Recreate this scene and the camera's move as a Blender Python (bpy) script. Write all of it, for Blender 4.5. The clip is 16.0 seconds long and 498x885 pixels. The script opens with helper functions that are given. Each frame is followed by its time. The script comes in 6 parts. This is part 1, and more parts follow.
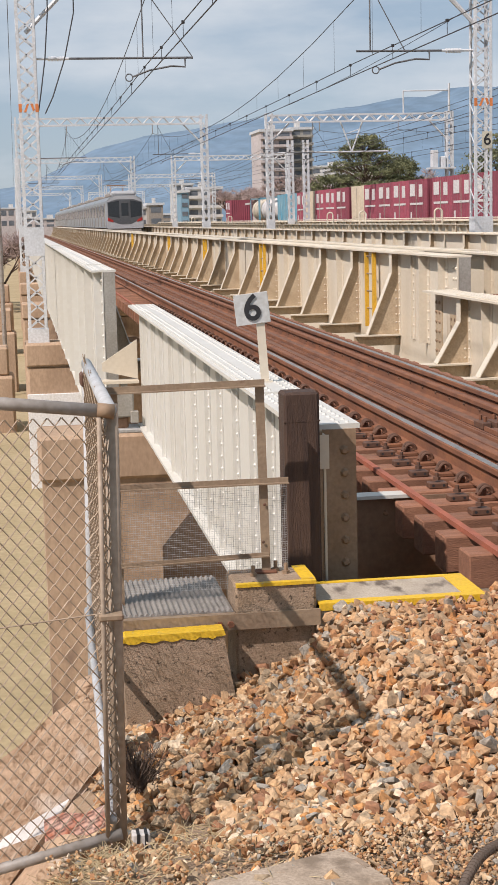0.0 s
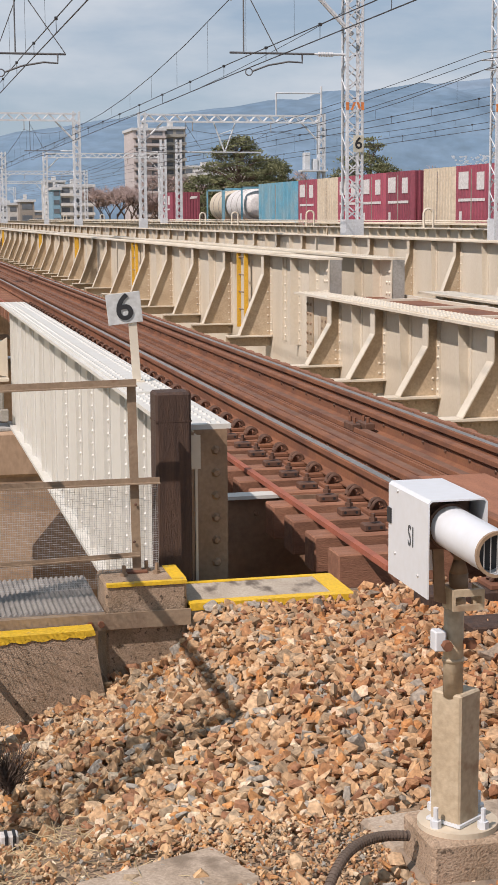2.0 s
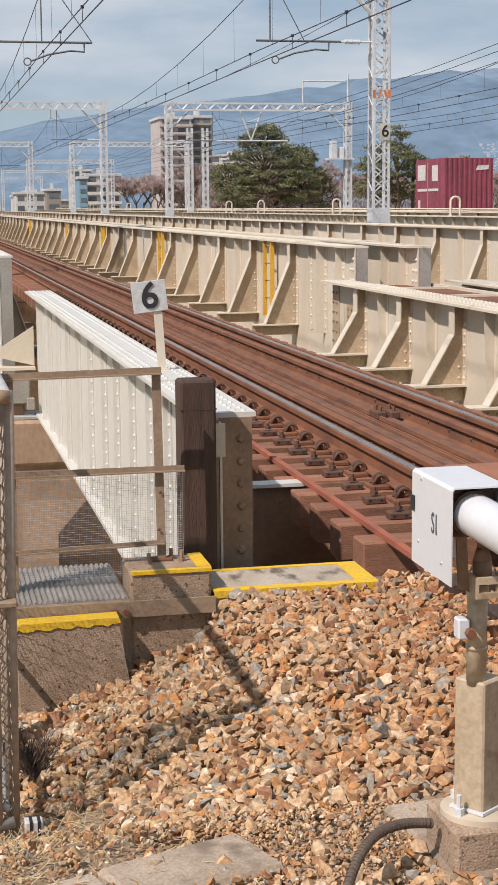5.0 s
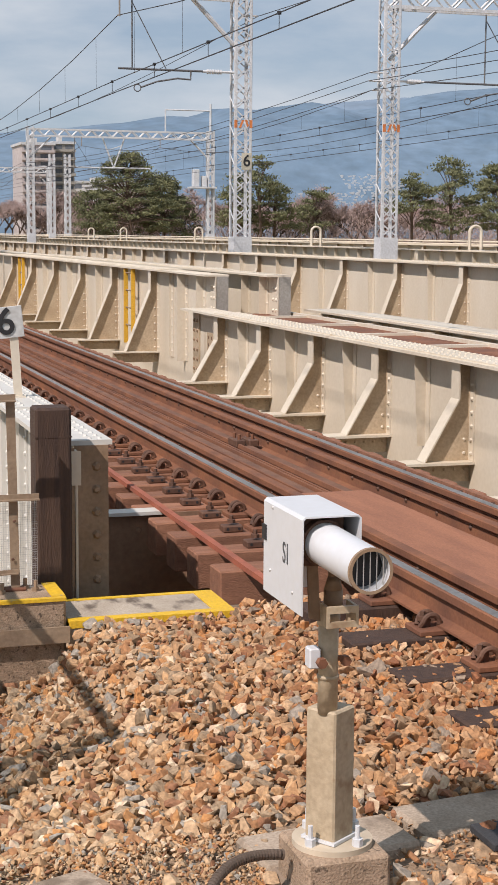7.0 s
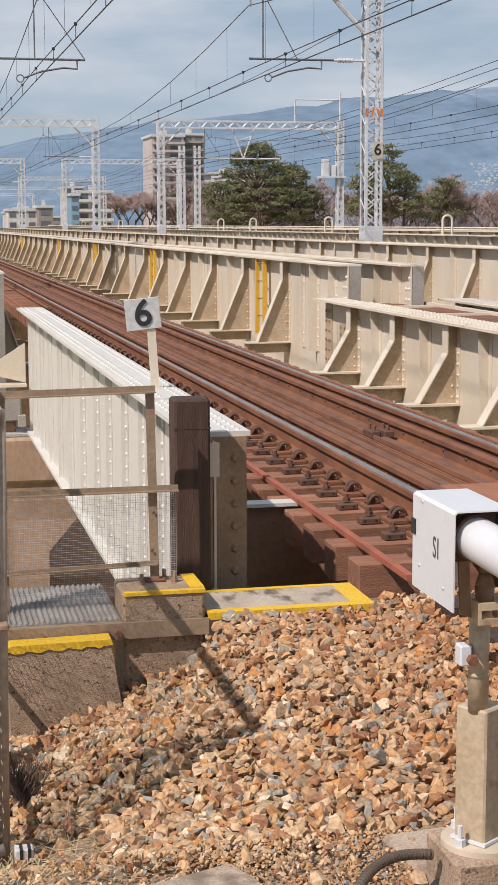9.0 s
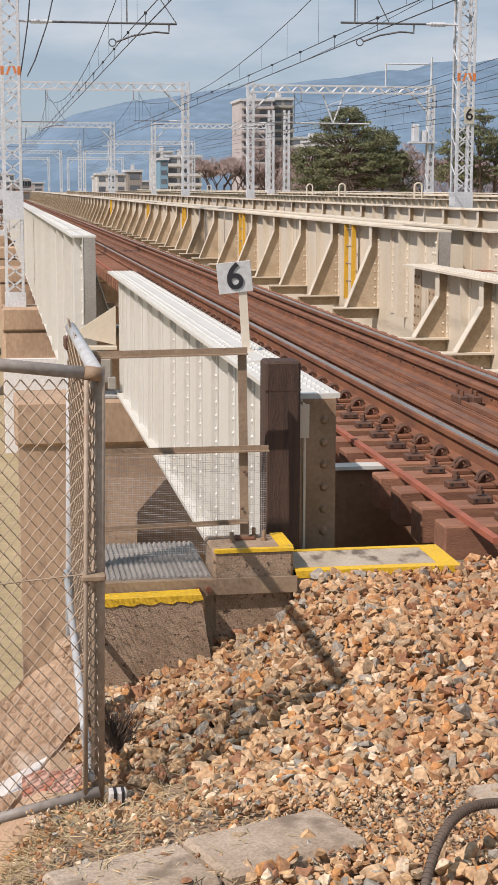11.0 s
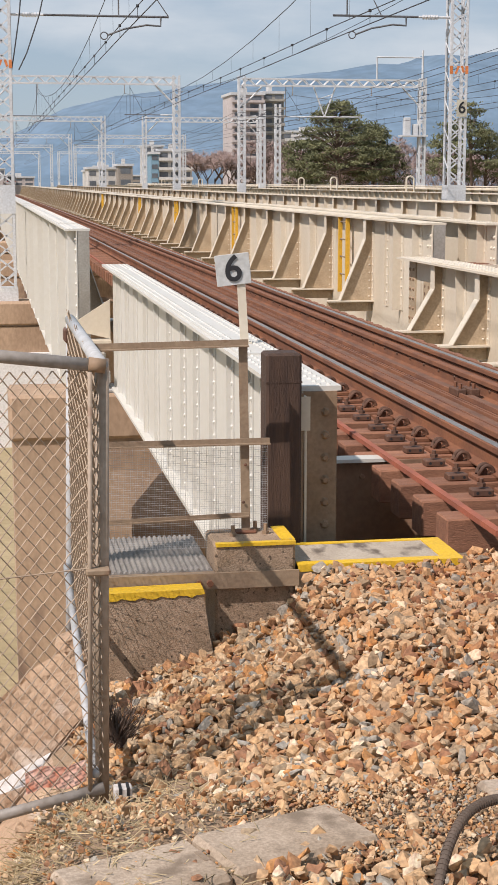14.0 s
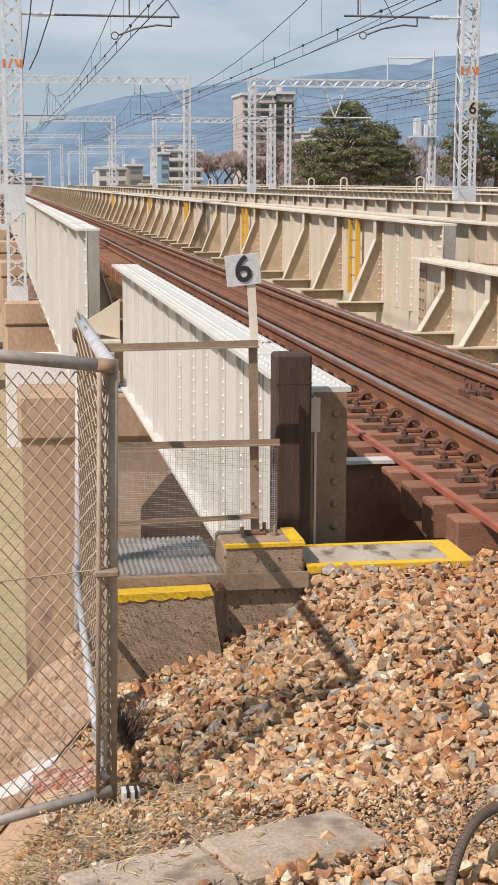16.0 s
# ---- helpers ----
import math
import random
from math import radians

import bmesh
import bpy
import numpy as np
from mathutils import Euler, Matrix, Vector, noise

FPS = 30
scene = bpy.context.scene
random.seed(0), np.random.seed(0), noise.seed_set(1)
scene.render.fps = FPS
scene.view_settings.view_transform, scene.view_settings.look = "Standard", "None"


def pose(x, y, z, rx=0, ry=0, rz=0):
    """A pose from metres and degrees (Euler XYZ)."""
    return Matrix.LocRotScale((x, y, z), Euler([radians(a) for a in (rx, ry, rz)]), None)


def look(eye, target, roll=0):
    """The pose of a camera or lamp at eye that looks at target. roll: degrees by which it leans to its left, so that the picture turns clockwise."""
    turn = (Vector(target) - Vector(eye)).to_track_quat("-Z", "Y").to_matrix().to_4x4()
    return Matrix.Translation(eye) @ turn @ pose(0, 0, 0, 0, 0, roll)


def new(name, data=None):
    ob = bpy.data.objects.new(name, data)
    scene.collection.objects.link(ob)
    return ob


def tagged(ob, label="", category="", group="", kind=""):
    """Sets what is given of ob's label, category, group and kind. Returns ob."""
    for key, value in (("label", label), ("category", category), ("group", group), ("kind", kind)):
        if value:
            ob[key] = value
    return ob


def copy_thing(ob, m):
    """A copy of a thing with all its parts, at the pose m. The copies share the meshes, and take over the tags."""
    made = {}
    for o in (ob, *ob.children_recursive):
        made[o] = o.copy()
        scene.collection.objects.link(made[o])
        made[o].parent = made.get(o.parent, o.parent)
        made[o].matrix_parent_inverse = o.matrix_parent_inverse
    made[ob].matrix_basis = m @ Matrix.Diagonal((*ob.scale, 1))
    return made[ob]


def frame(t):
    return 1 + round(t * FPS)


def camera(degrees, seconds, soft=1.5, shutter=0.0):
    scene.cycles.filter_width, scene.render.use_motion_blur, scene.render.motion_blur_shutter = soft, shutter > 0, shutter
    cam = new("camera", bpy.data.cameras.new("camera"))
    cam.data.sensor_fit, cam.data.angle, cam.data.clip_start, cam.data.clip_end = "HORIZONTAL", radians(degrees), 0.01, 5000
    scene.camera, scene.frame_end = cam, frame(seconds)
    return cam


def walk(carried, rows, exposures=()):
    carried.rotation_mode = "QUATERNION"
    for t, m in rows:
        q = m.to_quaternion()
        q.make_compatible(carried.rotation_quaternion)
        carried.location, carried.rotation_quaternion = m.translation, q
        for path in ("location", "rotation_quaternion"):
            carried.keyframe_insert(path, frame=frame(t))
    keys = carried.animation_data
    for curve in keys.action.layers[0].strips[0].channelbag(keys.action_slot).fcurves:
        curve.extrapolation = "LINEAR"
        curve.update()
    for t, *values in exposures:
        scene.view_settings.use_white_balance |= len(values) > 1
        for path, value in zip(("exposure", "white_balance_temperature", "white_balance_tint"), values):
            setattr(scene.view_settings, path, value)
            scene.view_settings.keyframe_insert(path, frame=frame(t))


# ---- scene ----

cam = camera(18.497, 16.0)
# seconds, eye, heading from the track line, tilt, roll
PATH = [
    (0, (-3.405, 0.554, 1.538), 8.410, -8.328, -1.397),
    (0.5, (-3.400, 0.538, 1.539), 9.570, -8.351, -1.138),
    (1, (-3.404, 0.526, 1.543), 12.563, -8.497, -0.496),
    (1.5, (-3.402, 0.528, 1.542), 14.145, -8.521, -0.221),
    (2, (-3.410, 0.540, 1.542), 13.289, -8.408, -0.324),
    (2.5, (-3.424, 0.541, 1.544), 11.519, -8.375, -0.537),
    (3, (-3.424, 0.543, 1.543), 9.211, -8.364, -1.098),
    (3.5, (-3.417, 0.537, 1.541), 9.512, -8.484, -0.976),
    (4, (-3.408, 0.545, 1.538), 9.677, -8.627, -0.925),
    (4.5, (-3.406, 0.547, 1.537), 10.083, -8.827, -0.895),
    (5, (-3.402, 0.537, 1.538), 12.282, -8.819, -0.446),
    (5.2, (-3.394, 0.548, 1.537), 14.509, -8.612, -0.081),
    (7.3, (-3.366, 0.559, 1.537), 17.488, -7.757, 0.406),
    (7.5, (-3.383, 0.544, 1.542), 16.790, -7.767, 0.539),
    (8, (-3.384, 0.589, 1.540), 13.540, -7.650, 0.071),
    (8.5, (-3.386, 0.637, 1.536), 12.926, -7.691, -0.142),
    (9, (-3.402, 0.623, 1.536), 12.640, -8.170, -0.162),
    (9.5, (-3.406, 0.565, 1.534), 11.610, -8.369, -0.099),
    (10, (-3.415, 0.525, 1.529), 11.071, -9.325, -0.267),
    (10.2, (-3.420, 0.503, 1.533), 10.361, -9.397, -0.299),
    (12.3, (-3.490, 0.526, 1.526), 9.130, -9.481, 0.287),
    (12.5, (-3.488, 0.539, 1.522), 9.833, -9.493, 0.213),
    (13, (-3.489, 0.566, 1.519), 10.006, -9.491, 0.213),
    (13.5, (-3.488, 0.557, 1.520), 9.883, -9.520, 0.197),
    (14, (-3.488, 0.563, 1.517), 9.747, -9.661, 0.037),
    (14.5, (-3.487, 0.581, 1.514), 9.654, -9.581, 0.046),
    (15, (-3.488, 0.566, 1.517), 9.553, -9.548, 0.079),
    (15.5, (-3.488, 0.569, 1.516), 9.507, -9.638, 0.133),
    (16, (-3.486, 0.590, 1.516), 9.402, -9.649, 0.192),
]


def aim(eye, heading, tilt, roll):
    h, p = radians(heading), radians(tilt)
    way = Vector((math.sin(h) * math.cos(p), math.cos(h) * math.cos(p), math.sin(p)))
    return look(eye, Vector(eye) + way * 10, roll)


walk(cam, [(t, aim(e, h, p, r)) for t, e, h, p, r in PATH], [(0.0, 0.18, 6500, 19), (1.5, 0.11, 6500, 20), (2.5, 0.11, 6500, 20), (3.5, 0.13, 6500, 19), (5.0, 0.13, 6500, 19), (7.5, 0.10, 6500, 20), (9.5, 0.10, 6500, 20), (12.5, 0.17, 6500, 19), (16.0, 0.18, 6500, 19)])

# ---- light ----
SUN_TO = Vector((-0.557, -0.371, 0.743)).normalized()
world = bpy.data.worlds.new("sky")
scene.world = world
world.use_nodes = True
wn, wl = world.node_tree.nodes, world.node_tree.links
wn.clear()
w_out = wn.new("ShaderNodeOutputWorld")
w_bg = wn.new("ShaderNodeBackground")
w_sky = wn.new("ShaderNodeTexSky")
w_sky.sky_type, w_sky.sun_disc = "NISHITA", False
w_sky.sun_elevation = math.asin(SUN_TO.z)
w_sky.sun_rotation = math.atan2(SUN_TO.x, SUN_TO.y)
w_sky.air_density, w_sky.dust_density, w_sky.ozone_density = 1.0, 0.35, 2.0
w_bg.inputs["Strength"].default_value = 0.085
# thin broken clouds over the sky
w_tc = wn.new("ShaderNodeTexCoord")
w_map = wn.new("ShaderNodeMapping")
w_map.inputs["Scale"].default_value = (1.0, 1.0, 3.4)
w_n = wn.new("ShaderNodeTexNoise")
w_n.inputs["Scale"].default_value = 4.2
w_n.inputs["Detail"].default_value = 7
w_n.inputs["Roughness"].default_value = 0.55
w_r = wn.new("ShaderNodeValToRGB")
w_r.color_ramp.elements[0].position, w_r.color_ramp.elements[1].position = 0.42, 0.64
w_mix = wn.new("ShaderNodeMixRGB")
w_mix.inputs["Color2"].default_value = (6.5, 7.4, 7.7, 1)
w_mul = wn.new("ShaderNodeMath")
w_mul.operation = "MULTIPLY"
w_mul.inputs[1].default_value = 0.92
wl.new(w_tc.outputs["Generated"], w_map.inputs["Vector"])
wl.new(w_map.outputs["Vector"], w_n.inputs["Vector"])
wl.new(w_n.outputs["Fac"], w_r.inputs["Fac"])
wl.new(w_r.outputs["Color"], w_mul.inputs[0])
wl.new(w_mul.outputs[0], w_mix.inputs["Fac"])
w_veil = wn.new("ShaderNodeMixRGB")
w_veil.inputs["Fac"].default_value = 0.72
w_veil.inputs["Color2"].default_value = (3.7, 5.0, 5.95, 1)
wl.new(w_sky.outputs["Color"], w_veil.inputs["Color1"])
wl.new(w_veil.outputs["Color"], w_mix.inputs["Color1"])
wl.new(w_mix.outputs["Color"], w_bg.inputs["Color"])
wl.new(w_bg.outputs["Background"], w_out.inputs["Surface"])

sun_data = bpy.data.lights.new("sun", "SUN")
sun_data.energy, sun_data.angle, sun_data.color = 4.2, radians(0.53), (1.0, 0.94, 0.85)
sun = new("sun", sun_data)
sun.matrix_world = look(SUN_TO * 50, (0, 0, 0))


# ---- materials ----
def mat(name, base, alt=None, rough=0.7, metal=0.0, scale=8.0, fine=60.0, bump=0.15, spots=None, spot_scale=3.0,
        spot_at=0.6, island=0.0, per_object=0.0, stretch=(1, 1, 1), bump_size=0.01, grain_dark=0.78):
    """base and alt mixed by a coarse noise, a fine noise for grain and relief, and an optional stain colour."""
    m = bpy.data.materials.new(name)
    m.use_nodes = True
    n, l = m.node_tree.nodes, m.node_tree.links
    b = n["Principled BSDF"]
    tc = n.new("ShaderNodeTexCoord")
    mp = n.new("ShaderNodeMapping")
    mp.inputs["Scale"].default_value = stretch
    geo = n.new("ShaderNodeNewGeometry")
    l.new(geo.outputs["Position"], mp.inputs["Vector"])
    alt = alt or tuple(c * 0.75 for c in base)

    def noise_of(s, detail=5.0, plain=False):
        x = n.new("ShaderNodeTexNoise")
        x.inputs["Scale"].default_value, x.inputs["Detail"].default_value = s, detail
        l.new(geo.outputs["Position"] if plain else mp.outputs["Vector"], x.inputs["Vector"])
        return x

    def ramp(src, lo, hi):
        r = n.new("ShaderNodeMapRange")
        r.inputs["From Min"].default_value, r.inputs["From Max"].default_value = lo, hi
        l.new(src, r.inputs["Value"])
        return r.outputs["Result"]

    def blend(fac, c1, c2, mode="MIX"):
        x = n.new("ShaderNodeMixRGB")
        x.blend_type = mode
        for sock, v in ((x.inputs["Fac"], fac), (x.inputs["Color1"], c1), (x.inputs["Color2"], c2)):
            if isinstance(v, (int, float)):
                sock.default_value = v
            elif isinstance(v, tuple):
                sock.default_value = (*v, 1)
            else:
                l.new(v, sock)
        return x.outputs["Color"]

    coarse, grain = noise_of(scale), noise_of(fine, 3.0, grain_dark > 0.85)
    col = blend(ramp(coarse.outputs["Fac"], 0.35, 0.65), base, alt)
    col = blend(ramp(grain.outputs["Fac"], 0.3, 0.7), col, blend(1.0, col, (grain_dark, grain_dark - 0.01, grain_dark - 0.03), "MULTIPLY"))
    if spots:
        sp = noise_of(spot_scale, 6.0)
        col = blend(ramp(sp.outputs["Fac"], spot_at, spot_at + 0.1), col, spots)
    if island or per_object:
        hs = n.new("ShaderNodeHueSaturation")
        src = geo.outputs["Random Per Island"] if island else n.new("ShaderNodeObjectInfo").outputs["Random"]
        k = island or per_object
        v = n.new("ShaderNodeMapRange")
        v.inputs["To Min"].default_value, v.inputs["To Max"].default_value = 1 - k, 1 + k
        l.new(src, v.inputs["Value"])
        l.new(v.outputs["Result"], hs.inputs["Value"])
        l.new(col, hs.inputs["Color"])
        col = hs.outputs["Color"]
    l.new(col, b.inputs["Base Color"])
    l.new(ramp(grain.outputs["Fac"], -1.2, 2.2), b.inputs["Roughness"]) if rough is None else None
    if rough is not None:
        b.inputs["Roughness"].default_value = rough
    b.inputs["Metallic"].default_value = metal
    if bump:
        bp = n.new("ShaderNodeBump")
        bp.inputs["Strength"].default_value, bp.inputs["Distance"].default_value = bump, bump_size
        l.new(grain.outputs["Fac"], bp.inputs["Height"])
        l.new(bp.outputs["Normal"], b.inputs["Normal"])
    return m


def stone_mat():
    """Crushed stone: each piece takes one of several rust, buff and grey colours."""
    m = mat("ballast_stone", (0.4, 0.3, 0.2), rough=0.9, bump=0.5, fine=90, bump_size=0.004)
    n, l = m.node_tree.nodes, m.node_tree.links
    r = n.new("ShaderNodeValToRGB")
    e = r.color_ramp
    e.interpolation = "CONSTANT"
    cols = [(0.0, (0.43, 0.275, 0.15)), (0.15, (0.34, 0.175, 0.08)), (0.26, (0.50, 0.35, 0.21)), (0.42, (0.33, 0.245, 0.155)),
            (0.53, (0.46, 0.225, 0.083)), (0.60, (0.30, 0.275, 0.23)), (0.68, (0.51, 0.325, 0.17)), (0.81, (0.28, 0.138, 0.072)),
            (0.89, (0.62, 0.50, 0.35)), (0.95, (0.43, 0.25, 0.12))]
    e.elements[0].position, e.elements[0].color = cols[0][0], (*cols[0][1], 1)
    e.elements[1].position, e.elements[1].color = cols[1][0], (*cols[1][1], 1)
    for p, c in cols[2:]:
        k = e.elements.new(p)
        k.color = (*c, 1)
    geo = n.new("ShaderNodeNewGeometry")
    l.new(geo.outputs["Random Per Island"], r.inputs["Fac"])
    tex = n.new("ShaderNodeTexNoise")
    tex.inputs["Scale"].default_value, tex.inputs["Detail"].default_value = 70, 6.0
    l.new(geo.outputs["Position"], tex.inputs["Vector"])
    mx = n.new("ShaderNodeMixRGB")
    mx.blend_type = "OVERLAY"
    mx.inputs["Fac"].default_value = 0.85
    l.new(r.outputs["Color"], mx.inputs["Color1"])
    l.new(tex.outputs["Fac"], mx.inputs["Color2"])
    # brake and rail rust settles on the stones towards the track
    sx = n.new("ShaderNodeSeparateXYZ")
    l.new(geo.outputs["Position"], sx.inputs["Vector"])
    near = n.new("ShaderNodeMapRange")
    near.inputs["From Min"].default_value, near.inputs["From Max"].default_value = -2.4, -0.9
    near.inputs["To Min"].default_value, near.inputs["To Max"].default_value = 0.04, 0.85
    l.new(sx.outputs["X"], near.inputs["Value"])
    dust = n.new("ShaderNodeMixRGB")
    dust.blend_type = "MULTIPLY"
    dust.inputs["Color2"].default_value = (0.82, 0.62, 0.49, 1)
    l.new(near.outputs["Result"], dust.inputs["Fac"])
    l.new(mx.outputs["Color"], dust.inputs["Color1"])
    l.new(dust.outputs["Color"], n["Principled BSDF"].inputs["Base Color"])
    return m


STONE = stone_mat()
EARTH = mat("gravel_earth", (0.36, 0.255, 0.165), (0.28, 0.195, 0.125), 0.95, scale=2.5, fine=40, bump=0.6, bump_size=0.03)
CREAM = mat("cream_steel_paint", (0.67, 0.605, 0.495), (0.60, 0.525, 0.41), 0.5, scale=1.2, fine=25, bump=0.05,
            spots=(0.42, 0.30, 0.18), spot_scale=2.2, spot_at=0.66, stretch=(1, 1, 0.3), grain_dark=0.93)
WHITE = mat("white_steel_paint", (0.60, 0.59, 0.545), (0.57, 0.555, 0.505), 0.45, scale=1.0, fine=12, bump=0.05,
            spots=(0.52, 0.42, 0.30), spot_scale=2.6, spot_at=0.70, stretch=(1, 1, 0.3), grain_dark=0.95)
# Cream darkened to tan for shade on the braces; stained splices share it.
KNEE = mat("grimy_shaded_tan_paint", (0.44, 0.33, 0.215), (0.53, 0.42, 0.29), 0.6, scale=3, fine=40, bump=0.1)
END_STEEL = mat("stained_end_steel", (0.25, 0.16, 0.095), (0.34, 0.235, 0.15), 0.7, scale=3, fine=40, bump=0.2)
RUST = mat("rusty_iron", (0.26, 0.106, 0.05), (0.165, 0.07, 0.04), 0.85, scale=3, fine=60, bump=0.3, bump_size=0.004)
RUST_PALE = mat("rust_dusted_wood", (0.33, 0.155, 0.09), (0.24, 0.11, 0.065), 0.9, scale=5, fine=50, bump=0.4,
                per_object=0.18, stretch=(1, 4, 4))
RAIL_TOP = mat("polished_rail_head", (0.60, 0.54, 0.485), (0.50, 0.44, 0.385), 0.48, metal=1.0, scale=2, fine=30, bump=0.02)
DARK_STEEL = mat("dark_brown_steel", (0.33, 0.195, 0.12), (0.25, 0.145, 0.09), 0.8, scale=3, fine=30, bump=0.2)
TIMBER = mat("creosoted_timber", (0.085, 0.047, 0.030), (0.052, 0.029, 0.021), 0.8, scale=4, fine=40, bump=0.5,
             stretch=(9, 9, 0.7), bump_size=0.01)
CONCRETE = mat("weathered_concrete", (0.33, 0.25, 0.18), (0.25, 0.185, 0.13), 0.92, scale=4, fine=70, bump=0.5,
               spots=(0.16, 0.12, 0.09), spot_scale=14, spot_at=0.60, bump_size=0.006)
PIER_CONC = mat("pier_concrete", (0.512, 0.366, 0.252), (0.378, 0.260, 0.174), 0.92, scale=1.0, fine=20, bump=0.3,
                spots=(0.22, 0.15, 0.11), spot_scale=1.4, spot_at=0.58, stretch=(1, 1, 0.5))
YELLOW = mat("worn_yellow_paint", (0.80, 0.50, 0.02), (0.74, 0.46, 0.03), 0.6, scale=6, fine=60, bump=0.3,
             spots=(0.36, 0.30, 0.22), spot_scale=16, spot_at=0.66)
RAILING = mat("brown_grey_angle_steel", (0.34, 0.25, 0.165), (0.27, 0.19, 0.125), 0.6, scale=5, fine=50, bump=0.15,
              spots=(0.18, 0.10, 0.06), spot_scale=9, spot_at=0.62)
GALV = mat("galvanised_steel", (0.52, 0.52, 0.51), (0.44, 0.43, 0.41), 0.45, metal=0.25, scale=6, fine=40, bump=0.1,
           spots=(0.28, 0.17, 0.10), spot_scale=8, spot_at=0.66)
GREY_PAINT = mat("grey_tube_paint", (0.33, 0.30, 0.27), (0.26, 0.225, 0.19), 0.55, scale=5, fine=40, bump=0.15,
                 spots=(0.20, 0.11, 0.06), spot_scale=9, spot_at=0.6)
WIRE = mat("aged_wire", (0.40, 0.315, 0.23), (0.30, 0.23, 0.165), 0.6, metal=0.3, bump=0)
MAST = mat("silver_mast_paint", (0.66, 0.68, 0.70), (0.56, 0.58, 0.60), 0.5, scale=2, fine=20, bump=0.05)
ORANGE = mat("orange_band", (0.75, 0.24, 0.07), rough=0.6, bump=0.05)
CABLE = mat("black_overhead_wire", (0.04, 0.04, 0.045), rough=0.6, bump=0)
BEIGE = mat("beige_post_paint", (0.52, 0.42, 0.29), (0.44, 0.34, 0.22), 0.6, scale=6, fine=60, bump=0.2,
            spots=(0.30, 0.20, 0.12), spot_scale=12, spot_at=0.62)
DET_WHITE = mat("white_enamel", (0.63, 0.645, 0.66), (0.60, 0.615, 0.63), 0.35, scale=5, fine=40, bump=0.0, grain_dark=0.97)
SIGN = mat("sign_plate", (0.62, 0.63, 0.62), (0.56, 0.57, 0.55), 0.5, scale=6, fine=30, bump=0.03,
           spots=(0.42, 0.38, 0.32), spot_scale=14, spot_at=0.66)
BLACK = mat("black_paint", (0.025, 0.025, 0.028), rough=0.6, bump=0)
HOSE = mat("grey_brown_conduit", (0.14, 0.10, 0.075), (0.11, 0.08, 0.06), 0.75, scale=8, fine=50, bump=0.2)
ROCK = mat("pink_brown_rock", (0.517, 0.362, 0.240), (0.391, 0.259, 0.168), 0.92, scale=3, fine=30, bump=0.7,
           spots=(0.58, 0.50, 0.42), spot_scale=3, spot_at=0.56, bump_size=0.03)
GRASS = mat("dry_grass", (0.44, 0.35, 0.21), (0.37, 0.295, 0.165), 0.95, scale=0.35, fine=6, bump=0.4,
            spots=(0.16, 0.165, 0.06), spot_scale=0.25, spot_at=0.64, bump_size=0.05)
TRAIN_STEEL = mat("stainless_carbody", (0.45, 0.46, 0.47), (0.40, 0.41, 0.42), 0.38, metal=0.7, scale=0.6, fine=8, bump=0.02)
GLASS_DARK = mat("dark_window_glass", (0.03, 0.035, 0.04), rough=0.1, bump=0)
RED_C = mat("maroon_container_paint", (0.31, 0.065, 0.095), (0.25, 0.055, 0.08), 0.6, scale=0.8, fine=8, bump=0.05, per_object=0.25)
BEIGE_C = mat("beige_container_paint", (0.62, 0.53, 0.40), (0.56, 0.47, 0.35), 0.6, scale=0.8, fine=8, bump=0.05)
BLUE_C = mat("blue_container_paint", (0.10, 0.32, 0.44), (0.22, 0.36, 0.42), 0.6, scale=0.8, fine=8, bump=0.05)
WHITE_C = mat("white_sticker_paint", (0.75, 0.72, 0.70), rough=0.6, bump=0.02)
TAIL_RED = mat("red_lamp_lens", (0.45, 0.03, 0.02), rough=0.3, bump=0)
# Tan render paled towards pinkish grey, carrying the haze in its colour.
BLOCK_A = mat("hazed_tan_render", (0.52, 0.47, 0.46), (0.46, 0.41, 0.40), 0.8, scale=0.2, fine=2, bump=0.02)
BLOCK_B = mat("white_building_render", (0.60, 0.59, 0.57), (0.54, 0.53, 0.51), 0.8, scale=0.2, fine=2, bump=0.02)
BLOCK_C = mat("blue_building_panel", (0.22, 0.38, 0.50), rough=0.7, bump=0.02)
ROOF_W = mat("pale_roof", (0.62, 0.64, 0.66), rough=0.8, bump=0.02)
LEAF = mat("pine_needles", (0.21, 0.215, 0.11), (0.15, 0.165, 0.085), 1.0, scale=0.5, fine=4, bump=0.3, island=0.35)
# Brown twigs lightened so that their colour includes distance haze.
BARE = mat("bare_twigs", (0.45, 0.345, 0.315), (0.37, 0.28, 0.255), 0.9, scale=0.5, fine=4, bump=0.2, island=0.3)
BARK = mat("bark", (0.13, 0.09, 0.065), (0.09, 0.06, 0.045), 0.95, scale=2, fine=15, bump=0.5)
# Blue air haze is painted into both hill colours, with soft ridge shading.
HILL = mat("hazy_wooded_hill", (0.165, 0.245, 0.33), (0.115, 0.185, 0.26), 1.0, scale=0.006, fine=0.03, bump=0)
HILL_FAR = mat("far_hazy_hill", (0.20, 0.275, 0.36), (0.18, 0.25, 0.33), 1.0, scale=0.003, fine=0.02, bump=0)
# White house walls greyed and blued, the distance haze painted in.
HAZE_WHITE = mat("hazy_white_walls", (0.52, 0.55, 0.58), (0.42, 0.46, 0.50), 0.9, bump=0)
SHADOW_TONE = mat("dark_shadow_tone", (0.055, 0.055, 0.058), rough=0.9, scale=4, fine=90, bump=0.4)


